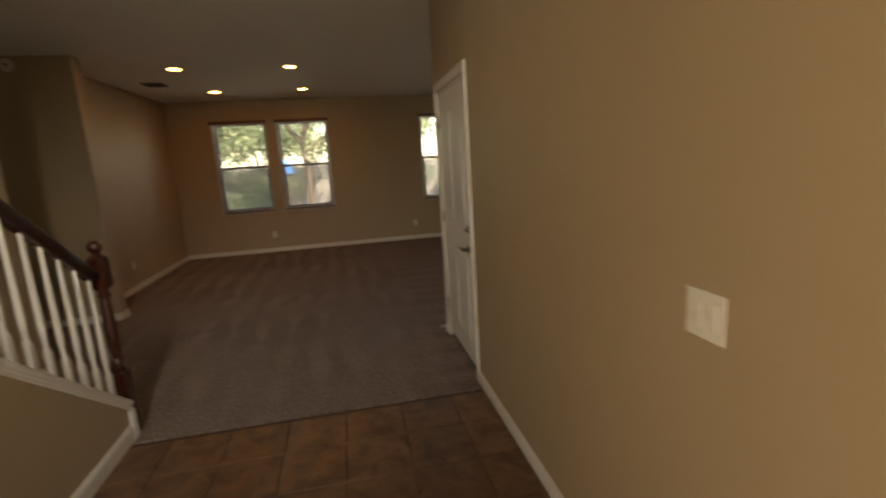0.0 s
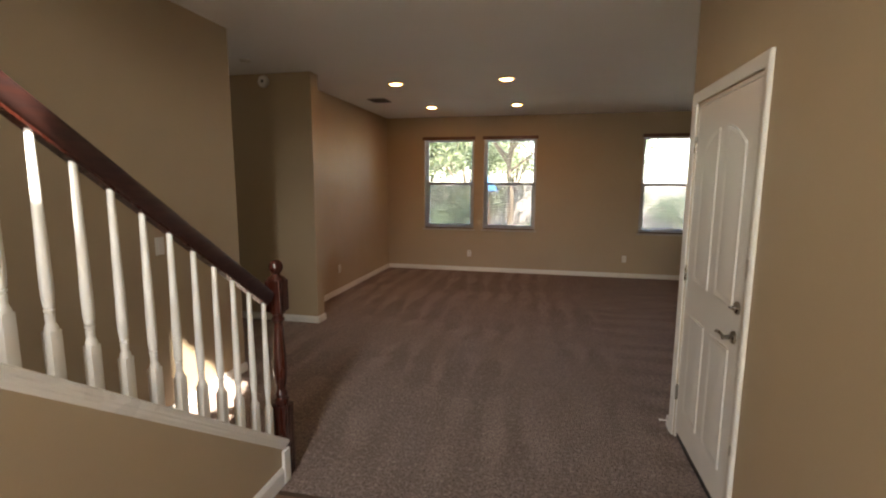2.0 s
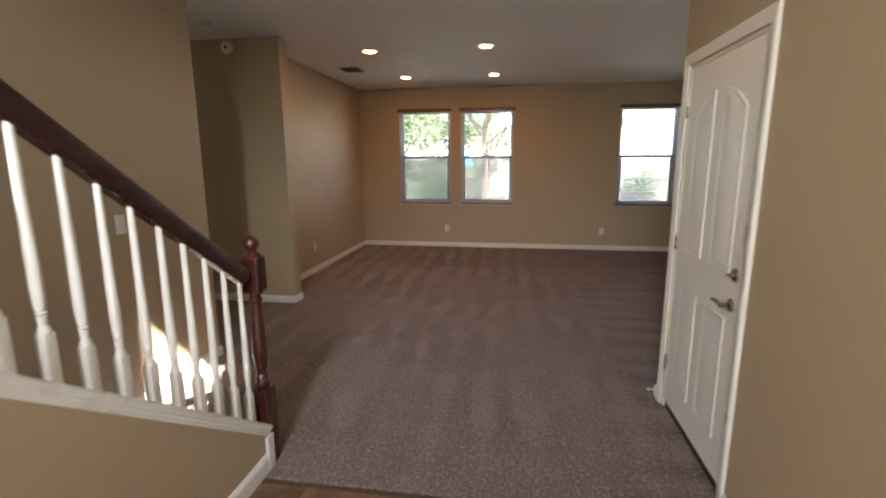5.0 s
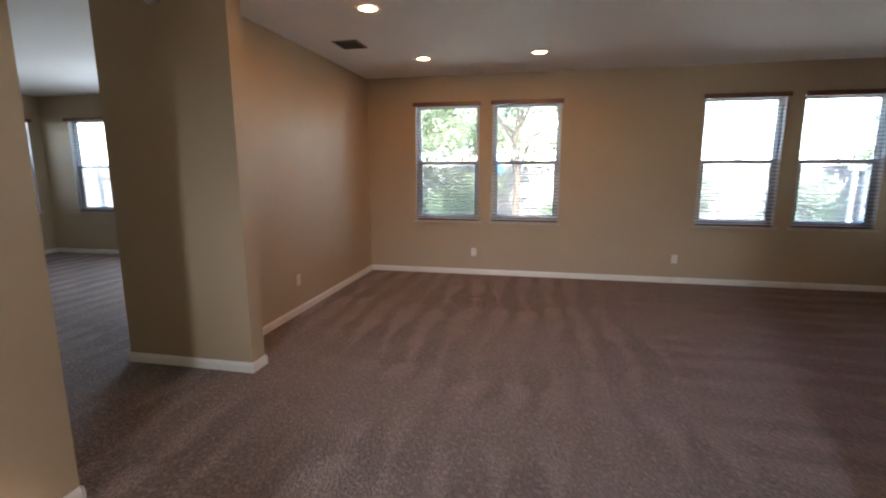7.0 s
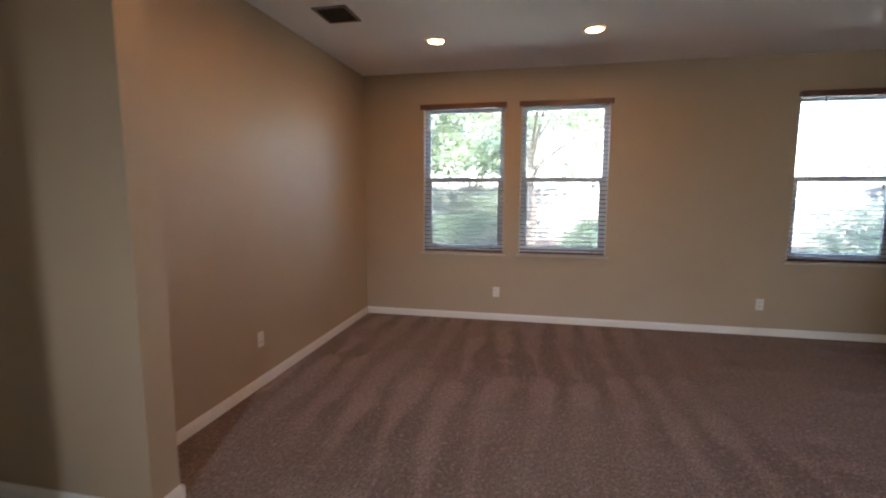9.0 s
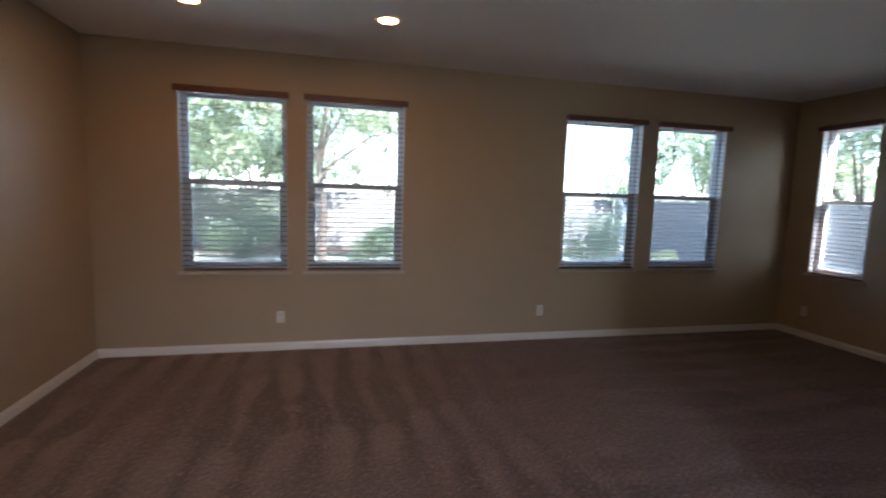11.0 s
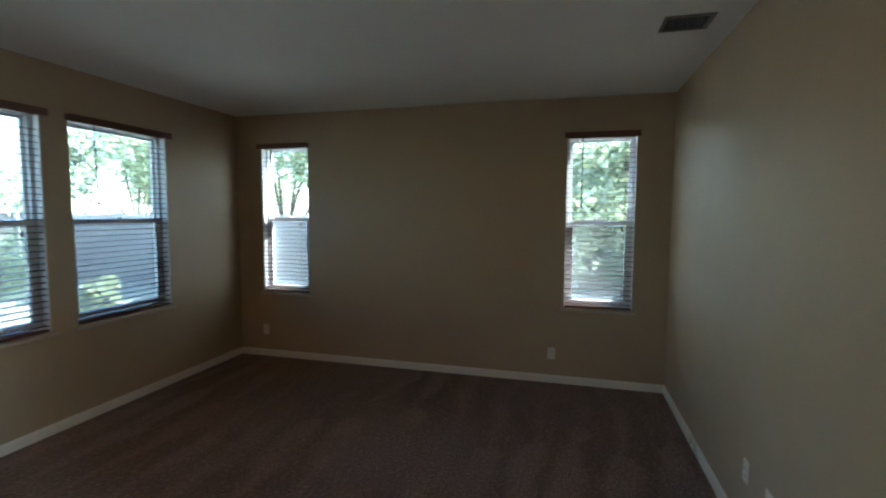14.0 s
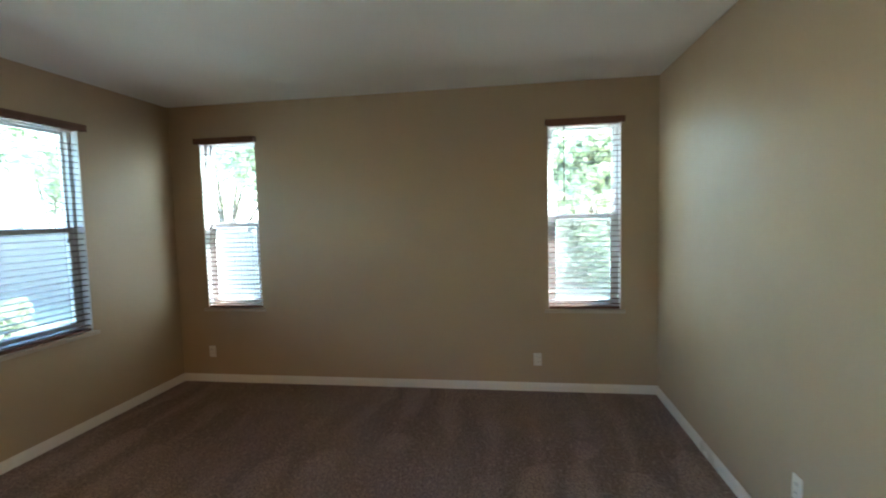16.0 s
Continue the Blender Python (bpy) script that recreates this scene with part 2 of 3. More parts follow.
def lathe(bm, profile, n=20, at=(0, 0, 0)):
    """Turns (radius, z) pairs about the z axis."""
    rings = []
    for r, z in profile:
        rings.append([bm.verts.new((at[0] + r * math.cos(2 * math.pi * i / n), at[1] + r * math.sin(2 * math.pi * i / n), at[2] + z)) for i in range(n)])
    for a, b in zip(rings, rings[1:]):
        for i in range(n):
            bm.faces.new((a[i], a[(i + 1) % n], b[(i + 1) % n], b[i]))
    bm.faces.new(list(reversed(rings[0])))
    bm.faces.new(rings[-1])
    return bm


def sweep(bm, section, p, q, side=(0, 0, 1)):
    """Carries a closed section (a, b) from p to q; a runs across, b runs towards side."""
    p, q = Vector(p), Vector(q)
    d = (q - p).normalized()
    up = Vector(side)
    across = d.cross(up).normalized()
    ends = [[bm.verts.new(o + across * a + up * b) for a, b in section] for o in (p, q)]
    k = len(section)
    for i in range(k):
        bm.faces.new((ends[0][i], ends[0][(i + 1) % k], ends[1][(i + 1) % k], ends[1][i]))
    bm.faces.new(list(reversed(ends[0])))
    bm.faces.new(ends[1])
    return bm


def cells(xs, ys, zs, filled):
    """A solid of grid cells with only its outer faces."""
    bm = bmesh.new()
    made = {}

    def vert(i, j, k):
        if (i, j, k) not in made:
            made[i, j, k] = bm.verts.new((xs[i], ys[j], zs[k]))
        return made[i, j, k]

    nx, ny, nz = len(xs) - 1, len(ys) - 1, len(zs) - 1

    def full(i, j, k):
        return 0 <= i < nx and 0 <= j < ny and 0 <= k < nz and filled((xs[i] + xs[i + 1]) / 2, (ys[j] + ys[j + 1]) / 2, (zs[k] + zs[k + 1]) / 2)

    sides = (((-1, 0, 0), ((0, 0, 0), (0, 0, 1), (0, 1, 1), (0, 1, 0))), ((1, 0, 0), ((1, 0, 0), (1, 1, 0), (1, 1, 1), (1, 0, 1))),
             ((0, -1, 0), ((0, 0, 0), (1, 0, 0), (1, 0, 1), (0, 0, 1))), ((0, 1, 0), ((0, 1, 0), (0, 1, 1), (1, 1, 1), (1, 1, 0))),
             ((0, 0, -1), ((0, 0, 0), (0, 1, 0), (1, 1, 0), (1, 0, 0))), ((0, 0, 1), ((0, 0, 1), (1, 0, 1), (1, 1, 1), (0, 1, 1))))
    for i in range(nx):
        for j in range(ny):
            for k in range(nz):
                if full(i, j, k):
                    for (a, b, c), quad in sides:
                        if not full(i + a, j + b, k + c):
                            bm.faces.new([vert(i + q[0], j + q[1], k + q[2]) for q in quad])
    return bm


def wall(name, x0, x1, y0, y1, z0, z1, holes=(), round_corners=0.0):
    """A wall block; holes are (a0, a1, z0, z1) along its longer side."""
    along_x = x1 - x0 > y1 - y0
    cuts = sorted({v for h in holes for v in h[:2]})
    zs = sorted({z0, z1, *(v for h in holes for v in h[2:])})
    xs = sorted({x0, x1, *(cuts if along_x else ())})
    ys = sorted({y0, y1, *(() if along_x else cuts)})

    def filled(x, y, z):
        a = x if along_x else y
        return not any(h[0] < a < h[1] and h[2] < z < h[3] for h in holes)

    bm = cells(xs, ys, zs, filled)
    if round_corners:
        es = [e for e in bm.edges if abs(e.verts[0].co.z - e.verts[1].co.z) > 1.0 and len(e.link_faces) == 2 and e.calc_face_angle(0) > 1]
        bmesh.ops.bevel(bm, geom=es, offset=round_corners, segments=4, affect="EDGES", profile=0.5)
    ob = part(name, bm, WALL)
    if round_corners:
        ob.data.shade_smooth()
        ob.data.set_sharp_from_angle(angle=radians(35))
    return tagged(ob, "tan painted drywall with fine orange-peel texture", "wall", kind="structure")


def base_section(h=0.077, t=0.014):
    return [(0, 0), (t, 0), (t, h - 0.025), (t * 0.75, h - 0.014), (t * 0.45, h - 0.006), (t * 0.3, h), (0, h)]


def baseboard(p, q, h=0.077):
    """White baseboard from p to q on the floor; the room lies to the right of the way from p to q."""
    bm = bmesh.new()
    sweep(bm, base_section(h), (*p, 0.0), (*q, 0.0))
    return tagged(part("baseboard", bm, TRIM), "white painted wooden baseboard along the wall", "baseboard", kind="structure")

# ---- structure ----
H = 2.768
YN, XE, YS, XW = 8.775, 5.115, 4.15, -2.345
XH = 1.390
XS, YSW = -1.912, 3.745
COLX, COLY, COLD = -1.955, 5.15, 0.16
SILL, HEAD, MEET = 0.772, 2.393, 1.592
SILL_E, HEAD_E = 0.757, 2.418
NORTH = [(-1.635, -0.725), (-0.545, 0.370), (2.10, 3.015), (3.215, 4.115)]
EAST = [(7.865, 8.455), (4.46, 5.085)]
DOOR = (2.571, 3.435, 2.055)

wall("wall_north", XW, XE + 0.17, YN, YN + 0.17, 0, H, [(a, b, SILL, HEAD) for a, b in NORTH])
wall("wall_east", XE, XE + 0.17, YS - 0.2, YN, 0, H, [(a, b, SILL_E, HEAD_E) for a, b in EAST])
wall("wall_south", 2.0, XE, YS - 0.12, YS, 0, H)
wall("wall_nook", 2.0, 2.12, 3.545, YS - 0.12, 0, H)
wall("wall_return", XH + 0.12, 2.12, 3.425, 3.545, 0, H)
wall("wall_hall", XH, XH + 0.12, -2.05, 3.545, 0, H, [(DOOR[0], DOOR[1], 0, DOOR[2])], 0.018)
wall("wall_closet", XH + 0.55, XH + 0.6, 2.3, 3.425, 0, H)
# The entry hole is unseen, cut for the added warm fill lamp.
wall("wall_entry", XS - 0.13, XH + 0.12, -2.05, -1.9, 0, H, [(-0.575, 0.375, 0.35, 2.55)])
wall("wall_stair", XS - 0.13, XS, -2.05, YSW, 0, 5.6, (), 0.03)
wall("wall_stair_south", XS, -0.70, -1.65, -1.5, 0, H)
# Unseen upper storey; high hole shapes the sun patch, lower hole holds a fill lamp.
wall("wall_upper_south", XS, XH + 0.12, -1.65, -1.5, H + 0.15, 5.6, [(0.12, 0.58, 4.62, 5.49), (-0.32, 0.22, 3.0, 4.2)])
# Unseen slab added outside to keep direct sun off the lower hole.
wall("porch_roof", -1.4, 2.4, -3.6, -1.66, 4.3, 4.44)
wall("wall_upper_east", XH, XH + 0.12, -1.5, 1.6, H + 0.15, 5.6)
wall("wall_upper_north", XS, XH + 0.12, 1.6, 1.72, H + 0.15, 5.6)
wall("wall_pier", -3.04, XW, COLY + COLD, YN + 0.17, 0, H)
wall("wall_pilaster", -3.04, COLX, COLY, COLY + COLD, 0, H, (), 0.03)
# The wider hole is unseen, cut for the added far-room fill lamp.
wall("wall_far_north", -8.77, -3.04, 9.1, 9.27, 0, H, [(-8.02, -7.07, 0.76, 2.36), (-6.0, -4.4, 0.76, 2.26)])
wall("wall_far_west", -8.77, -8.60, 2.4, 9.1, 0, H, [(8.22, 8.88, 0.76, 2.34)])
wall("wall_far_south", -8.60, XS - 0.13, 2.28, 2.4, 0, H, [])

# The void over the hall is unseen, left open to let that light down.
cb = cells([-8.77, XS - 0.13, XS, XH, XH + 0.6, 2.12, XE + 0.17], [-2.05, -1.5, 1.6, 2.28, 3.9, 9.27], [H, H + 0.15],
           lambda x, y, z: not (XS < x < XH and -1.5 < y < 1.6) and not (x < XS - 0.13 and y < 2.28) and not (x > XH + 0.6 and y < 3.9 and (x > 2.12 or y < 2.28)))
tagged(part("ceiling", cb, CEIL), "white flat ceiling with light orange-peel texture", "ceiling", kind="structure")
tagged(part("ceiling_stair", boxes((XS - 0.13, XH + 0.12, -1.65, 1.72, 5.6, 5.7)), CEIL), "white ceiling above the stairwell", "ceiling", kind="structure")

TILE_EDGE = 2.402
RX, RY = 2.06, 4.06


def indoors(x, y):
    """Whether the plan has a carpeted room here."""
    if x < XS:
        return y > 2.34
    if x < XH + 0.05:
        return y > TILE_EDGE
    return y > 3.485 if x < RX else y > RY


fb = cells([-8.65, XS, XH + 0.05, RX, 5.25], [2.34, TILE_EDGE, 3.485, RY, 9.15], [-0.12, 0.0], lambda x, y, z: indoors(x, y))
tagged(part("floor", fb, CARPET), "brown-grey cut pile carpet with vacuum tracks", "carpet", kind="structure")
hall_floor = tagged(part("floor_hall", boxes((XS, XH + 0.05, -2.05, TILE_EDGE, -0.12, -0.010)), GROUT), "brown ceramic floor tiles with dark grout", "floor", kind="structure")

# baseboards; the room is on the right of each run
PIER = COLY + COLD
for p, q in (((XW, PIER), (XW, YN)), ((XW, YN), (XE, YN)), ((XE, YN), (XE, YS)), ((XE, YS), (2.0, YS)),
             ((XH, 3.545), (XH, 3.504)), ((2.0, 3.545), (XH - 0.014, 3.545)), ((XH, 2.505), (XH, -1.9)),
             ((-3.04, COLY), (COLX + 0.014, COLY)), ((COLX, COLY + 0.002), (COLX, PIER - 0.002)), ((COLX + 0.014, PIER), (XW, PIER)),
             ((-3.04, 9.1), (-3.04, COLY - 0.014)), ((-8.60, 9.1), (-3.04, 9.1)), ((-8.60, 2.4), (-8.60, 9.1)),
             ((XS, 2.36), (XS, YSW - 0.002)), ((XS + 0.014, YSW), (XS - 0.13, YSW))):
    baseboard(p, q)

# ---- staircase and balustrade ----
SLOPE = 0.726
BX = -0.828
stair = thing("staircase", pose(0, 0, 0), "carpeted staircase rising beside the hall wall", "staircase")
for i in range(16):
    y1 = 2.33 - 0.252 * i
    z1 = 0.18 * (i + 1)
    bm = boxes((XS + 0.002, -0.884, max(y1 - 0.30, -1.498), y1 + 0.025, z1 - 0.05, z1), bev=0.022, seg=3)
    box(bm, XS + 0.003, -0.885, max(y1 - 0.29, -1.497), y1, z1 - 0.21, z1 - 0.03)
    part("step", bm, CARPET, stair)
skirt = bmesh.new()
vs = [(2.40, 0.0), (2.40, 0.33), (-1.3, 0.33 + 0.7145 * 3.7), (-1.3, 0.1 + 0.7145 * 3.5)]
fr = [skirt.verts.new((XS, y, z)) for y, z in vs]
bk = [skirt.verts.new((XS + 0.015, y, z)) for y, z in vs]
skirt.faces.new(fr), skirt.faces.new(bk[::-1])
for i in range(4):
    skirt.faces.new((fr[i], bk[i], bk[(i + 1) % 4], fr[(i + 1) % 4]))
part("skirt_board", skirt, TRIM, stair, "white painted skirt board along the wall")


FOOT, CAP0 = 2.485, 0.234


def cap_z(y):
    return CAP0 + SLOPE * (FOOT - y)


KY0, KY1 = FOOT, -1.5
kb = bmesh.new()
prof = [(KY0, 0.0), (KY0, cap_z(KY0) - 0.02), (KY1, cap_z(KY1) - 0.02), (KY1, 0.0)]
fa = [kb.verts.new((-0.882, y, z)) for y, z in prof]
fc = [kb.verts.new((-0.775, y, z)) for y, z in prof]
kb.faces.new(fa), kb.faces.new(fc[::-1])
for i in range(4):
    kb.faces.new((fa[i], fc[i], fc[(i + 1) % 4], fa[(i + 1) % 4]))
knee = tagged(part("wall_knee", kb, WALL), "tan painted knee wall below the stair balustrade", "wall", kind="structure")

balustrade = thing("stair_balustrade", pose(BX, FOOT, 0), "dark cherry handrail with white turned balusters on a sloped white cap", "railing")
DIR = Vector((0, -1, SLOPE)).normalized()
UPN = Vector((0, SLOPE, 1)).normalized()


def along(name, section, y0, z0, y1, mat, label, bev=False):
    """A strip parallel to the stair slope; places are relative to the foot of the balustrade."""
    bm = bmesh.new()
    sweep(bm, section, (0, y0, z0), (0, y1, z0 + SLOPE * (y0 - y1)), UPN)
    return part(name, bm, mat, balustrade, label, smooth=bev)


CAPS = [(-0.066, -0.024), (0.066, -0.024), (0.071, -0.018), (0.071, -0.006), (0.065, 0.0), (-0.065, 0.0), (-0.071, -0.006), (-0.071, -0.018)]
along("cap_board", CAPS, 0.012, cap_z(FOOT) - SLOPE * 0.012, -3.94, TRIM, "white painted sloping cap board")
FACE = [(0.0535, -0.056), (0.058, -0.054), (0.060, -0.040), (0.065, -0.034), (0.066, -0.0245), (0.0535, -0.0245)]
FACE = [(-a, b) for a, b in FACE]
along("face_trim", FACE, 0.012, cap_z(FOOT) - SLOPE * 0.012, -3.94, TRIM, "white moulding below the cap")
RAILS = []
for k in range(20):
    a = 2 * math.pi * k / 20
    ca, sa = math.cos(a), math.sin(a)
    RAILS.append((0.031 * math.copysign(abs(ca) ** 0.75, ca), -0.036 + 0.037 * math.copysign(abs(sa) ** 0.8, sa)))
RAIL0 = 1.040
along("handrail", RAILS, -0.0, RAIL0 + 0.0, -2.15, CHERRY_RAIL, "dark cherry-stained wooden handrail", True)
along("fillet", [(-0.018, -0.080), (0.018, -0.080), (0.018, -0.071), (-0.018, -0.071)], -0.002, RAIL0, -2.15, CHERRY, "glossy cherry fillet strip under the handrail")
eb = boxes((0.0535, 0.071, -0.046, 0.012, 0.0, cap_z(FOOT) - 0.05), bev=0.004)
part("end_trim", eb, TRIM, balustrade, "white painted end trim")
bb = bmesh.new()
sweep(bb, [(a, b) for a, b in base_section(0.10, 0.014)], (0.053, -3.9, 0.0), (0.053, -0.046, 0.0))
part("base_trim", bb, TRIM, balustrade, "white baseboard on the knee wall")

# one baluster, then its copies as parts of the balustrade
LEN = RAIL0 - 0.079 / math.cos(math.atan(SLOPE)) - CAP0


def baluster_mesh():
    bm = boxes((-0.017, 0.017, -0.017, 0.017, -0.03, 0.150), bev=0.002)
    top = LEN + 0.02
    lathe(bm, [(0.0168, 0.142), (0.0176, 0.152), (0.0165, 0.160), (0.0130, 0.169), (0.0112, 0.174), (0.0122, 0.180), (0.0128, 0.198), (0.0100, 0.2005), (0.0100, 0.2025), (0.0140, 0.205), (0.0140, 0.211),
               (0.0100, 0.2135), (0.0100, 0.2155), (0.0138, 0.218), (0.0160, 0.245), (0.0166, 0.29), (0.0155, 0.38), (0.0125, 0.55), (0.0105, top)], 14)
    return bm


first = part("baluster", baluster_mesh(), TRIM, balustrade, "white turned wooden baluster", True)
for i in range(19):
    y = -0.061 - 0.1133 * i
    ob = first if i == 0 else first.copy()
    if i:
        scene.collection.objects.link(ob)
    ob.location = (0, y, CAP0 - SLOPE * y)

newel = thing("newel_post", pose(BX + 0.010, 2.532, 0), "dark cherry turned newel post with ball top at the stair foot", "newel post")
part("base_block", boxes((-0.044, 0.044, -0.044, 0.044, 0.0, 0.405), bev=0.004), CHERRY, newel)
sb = bmesh.new()
lathe(sb, [(0.030, 0.400), (0.040, 0.420), (0.041, 0.434), (0.030, 0.444), (0.026, 0.450), (0.034, 0.460), (0.034, 0.468), (0.025, 0.480), (0.023, 0.495), (0.028, 0.52), (0.034, 0.56), (0.036, 0.60),
           (0.034, 0.67), (0.029, 0.76), (0.024, 0.845), (0.023, 0.86), (0.033, 0.870), (0.034, 0.880), (0.026, 0.890), (0.028, 0.905), (0.040, 0.915), (0.040, 0.926)], 24)
part("turned_shaft", sb, CHERRY, newel, "", True)
part("top_block", boxes((-0.043, 0.043, -0.043, 0.043, 0.922, 1.088), bev=0.004), CHERRY, newel)
tb = bmesh.new()
prof = [(0.046, 1.085), (0.048, 1.093), (0.042, 1.103), (0.026, 1.111), (0.020, 1.119), (0.024, 1.125)]
for k in range(1, 9):
    a = -0.9 + k * (math.pi / 2 + 0.9) / 8.2
    prof.append((0.038 * math.cos(a), 1.157 + 0.038 * math.sin(a)))
lathe(tb, prof, 24)
part("ball_top", tb, CHERRY, newel, "round turned ball finial", True)

# ---- hall door ----
door = thing("door_1", pose(XH, 0, 0), "closed white panelled door with arched upper panels and nickel lever", "door", kind="structure")
y0, y1, zt = DOOR
part("jamb", boxes((0.004, 0.118, y0, y0 + 0.02, 0, zt), (0.004, 0.118, y1 - 0.02, y1, 0, zt), (0.004, 0.118, y0, y1, zt - 0.02, zt), bev=0.002), TRIM, door)
part("stop", boxes((0.045, 0.06, y0 + 0.02, y0 + 0.032, 0, zt - 0.02), (0.045, 0.06, y1 - 0.032, y1 - 0.02, 0, zt - 0.02), (0.045, 0.06, y0, y1, zt - 0.032, zt - 0.02)), TRIM, door)
CAS = [(0, 0), (0.06, 0), (0.06, 0.012), (0.052, 0.017), (0.03, 0.014), (0.012, 0.010), (0, 0.008)]


def casing(name, p, q, out):
    bm = bmesh.new()
    p, q, out = Vector(p), Vector(q), Vector(out)
    ends = [[bm.verts.new(o + out * (a + 0.004) + Vector((-b, 0, 0)) + (q - p).normalized() * ((a + 0.004) * m)) for a, b in CAS] for o, m in ((p, 0), (q, 1))]
    k = len(CAS)
    for i in range(k):
        bm.faces.new((ends[0][i], ends[0][(i + 1) % k], ends[1][(i + 1) % k], ends[1][i]))
    bm.faces.new(ends[0][::-1]), bm.faces.new(ends[1])
    return part(name, bm, TRIM, door, "white moulded door casing")


casing("casing", (0, y0, 0), (0, y0, zt), (0, -1, 0))
casing("casing", (0, y1, 0), (0, y1, zt), (0, 1, 0))
hb = bmesh.new()
ends = []
for y, s in ((y0, -1), (y1, 1)):
    ends.append([hb.verts.new((-b, y + s * (a + 0.004), zt + a + 0.004)) for a, b in CAS])
for i in range(len(CAS)):
    hb.faces.new((ends[0][i], ends[0][(i + 1) % len(CAS)], ends[1][(i + 1) % len(CAS)], ends[1][i]))
part("casing", hb, TRIM, door, "white moulded door casing")
D0, D1 = y0 + 0.023, y1 - 0.023
leaf = part("door_leaf", boxes((0.006, 0.043, D0, D1, 0.052, zt - 0.023), bev=0.002), DOORP, door, "white moulded door leaf")
# Black filler strip that paints the shade below the door leaf.
part("threshold", boxes((0.016, 0.115, y0 + 0.02, y1 - 0.02, 0.001, 0.048)), MATTE_BLACK, door, "black strip for the shade in the gap under the door")


def panel(ya, yb, za, zb, arch):
    """A raised panel with a moulded border; arch lifts its top, higher towards one side."""
    def outline(inset):
        pts = [(ya + inset, za + inset), (yb - inset, za + inset)]
        n = 12
        for k in range(n + 1):
            f = k / n
            y = (yb - inset) + ((ya + inset) - (yb - inset)) * f
            lift = arch * math.sin(math.pi / 2 * (f if arch > 0 else 1 - f)) if arch else 0.0
            pts.append((y, zb - inset + abs(lift)))
        return pts
    bm = bmesh.new()
    loops = []
    for inset, depth in ((0.0, -0.0005), (0.006, 0.005), (0.012, 0.005), (0.024, -0.0003), (0.034, 0.0), (0.055, 0.004)):
        loops.append([bm.verts.new((0.0055 - depth, y, z)) for y, z in outline(inset)])
    k = len(loops[0])
    for a, b in zip(loops, loops[1:]):
        for i in range(k):
            bm.faces.new((a[i], a[(i + 1) % k], b[(i + 1) % k], b[i]))
    bm.faces.new(loops[-1])
    return part("panel", bm, DOORP, leaf, "", True)


mid = (D0 + D1) / 2
for a, b, s in ((D0 + 0.11, mid - 0.045, -1), (mid + 0.045, D1 - 0.11, 1)):
    panel(a, b, 0.22, 0.83, 0)
    panel(a, b, 1.03, 1.78, 0.10 * s)
for z in (1.82, 1.06, 0.30):
    bm = boxes((-0.002, 0.004, D1 - 0.004, D1 + 0.022, z - 0.045, z + 0.045), bev=0.001)
    lathe(bm, [(0.006, -0.046), (0.0065, -0.044), (0.0065, 0.044), (0.006, 0.048)], 10, (-0.005, D1 + 0.003, z))
    part("hinge", bm, NICKEL, leaf, "satin nickel hinge", True)
LY = D0 + 0.062
hb = bmesh.new()
lathe(hb, [(0.030, 0.0), (0.031, 0.004), (0.027, 0.010), (0.012, 0.013), (0.010, 0.040), (0.012, 0.048), (0.008, 0.052)], 20)
bmesh.ops.rotate(hb, verts=hb.verts, matrix=Matrix.Rotation(radians(-90), 3, "Y"))
bmesh.ops.translate(hb, verts=hb.verts, vec=(0.006, LY, 0.905))
prev = None
rings = []
for k in range(10):
    f = k / 9
    r = 0.0095 - 0.003 * f
    c = Vector((-0.040 + 0.006 * f, LY + 0.115 * f, 0.905 + 0.008 * math.sin(f * math.pi) - 0.006 * f))
    rings.append([hb.verts.new(c + Vector((0.7 * r * math.cos(a), 0, 1.15 * r * math.sin(a)))) for a in [2 * math.pi * i / 10 for i in range(10)]])
for a, b in zip(rings, rings[1:]):
    for i in range(10):
        hb.faces.new((a[i], a[(i + 1) % 10], b[(i + 1) % 10], b[i]))
hb.faces.new(rings[0][::-1]), hb.faces.new(rings[-1])
part("lever_handle", hb, NICKEL, leaf, "satin nickel lever handle", True)
db = bmesh.new()
lathe(db, [(0.030, 0.0), (0.030, 0.006), (0.024, 0.012), (0.012, 0.014), (0.010, 0.020)], 20)
box(db, -0.005, 0.005, -0.016, 0.016, 0.018, 0.034, bev=0.003)
bmesh.ops.rotate(db, verts=db.verts, matrix=Matrix.Rotation(radians(-90), 3, "Y"))
bmesh.ops.translate(db, verts=db.verts, vec=(0.006, LY - 0.01, 1.045))
part("deadbolt", db, NICKEL, leaf, "satin nickel deadbolt thumb turn", True)

stop = thing("door_stop", pose(XH - 0.014, 3.527, 0.05), "small white spring door stop on the baseboard", "door stop")
sp = bmesh.new()
lathe(sp, [(0.010, 0.0), (0.010, 0.005)] + [(0.0045 + 0.0018 * (k % 2), 0.006 + 0.0035 * k) for k in range(9)] + [(0.007, 0.040), (0.007, 0.050)], 10)
bmesh.ops.rotate(sp, verts=sp.verts, matrix=Matrix.Rotation(radians(-90), 3, "Y"))
part("spring", sp, PLASTIC, stop, "", True)

# ---- windows and blinds ----


def ring(bm, x0, x1, z0, z1, w, ya, yb, wb=None):
    wb = wb or w
    for it in ((x0, x0 + w, ya, yb, z0, z1), (x1 - w, x1, ya, yb, z0, z1), (x0 + w, x1 - w, ya, yb, z0, z0 + wb), (x0 + w, x1 - w, ya, yb, z1 - w, z1)):
        box(bm, *it)
    return bm


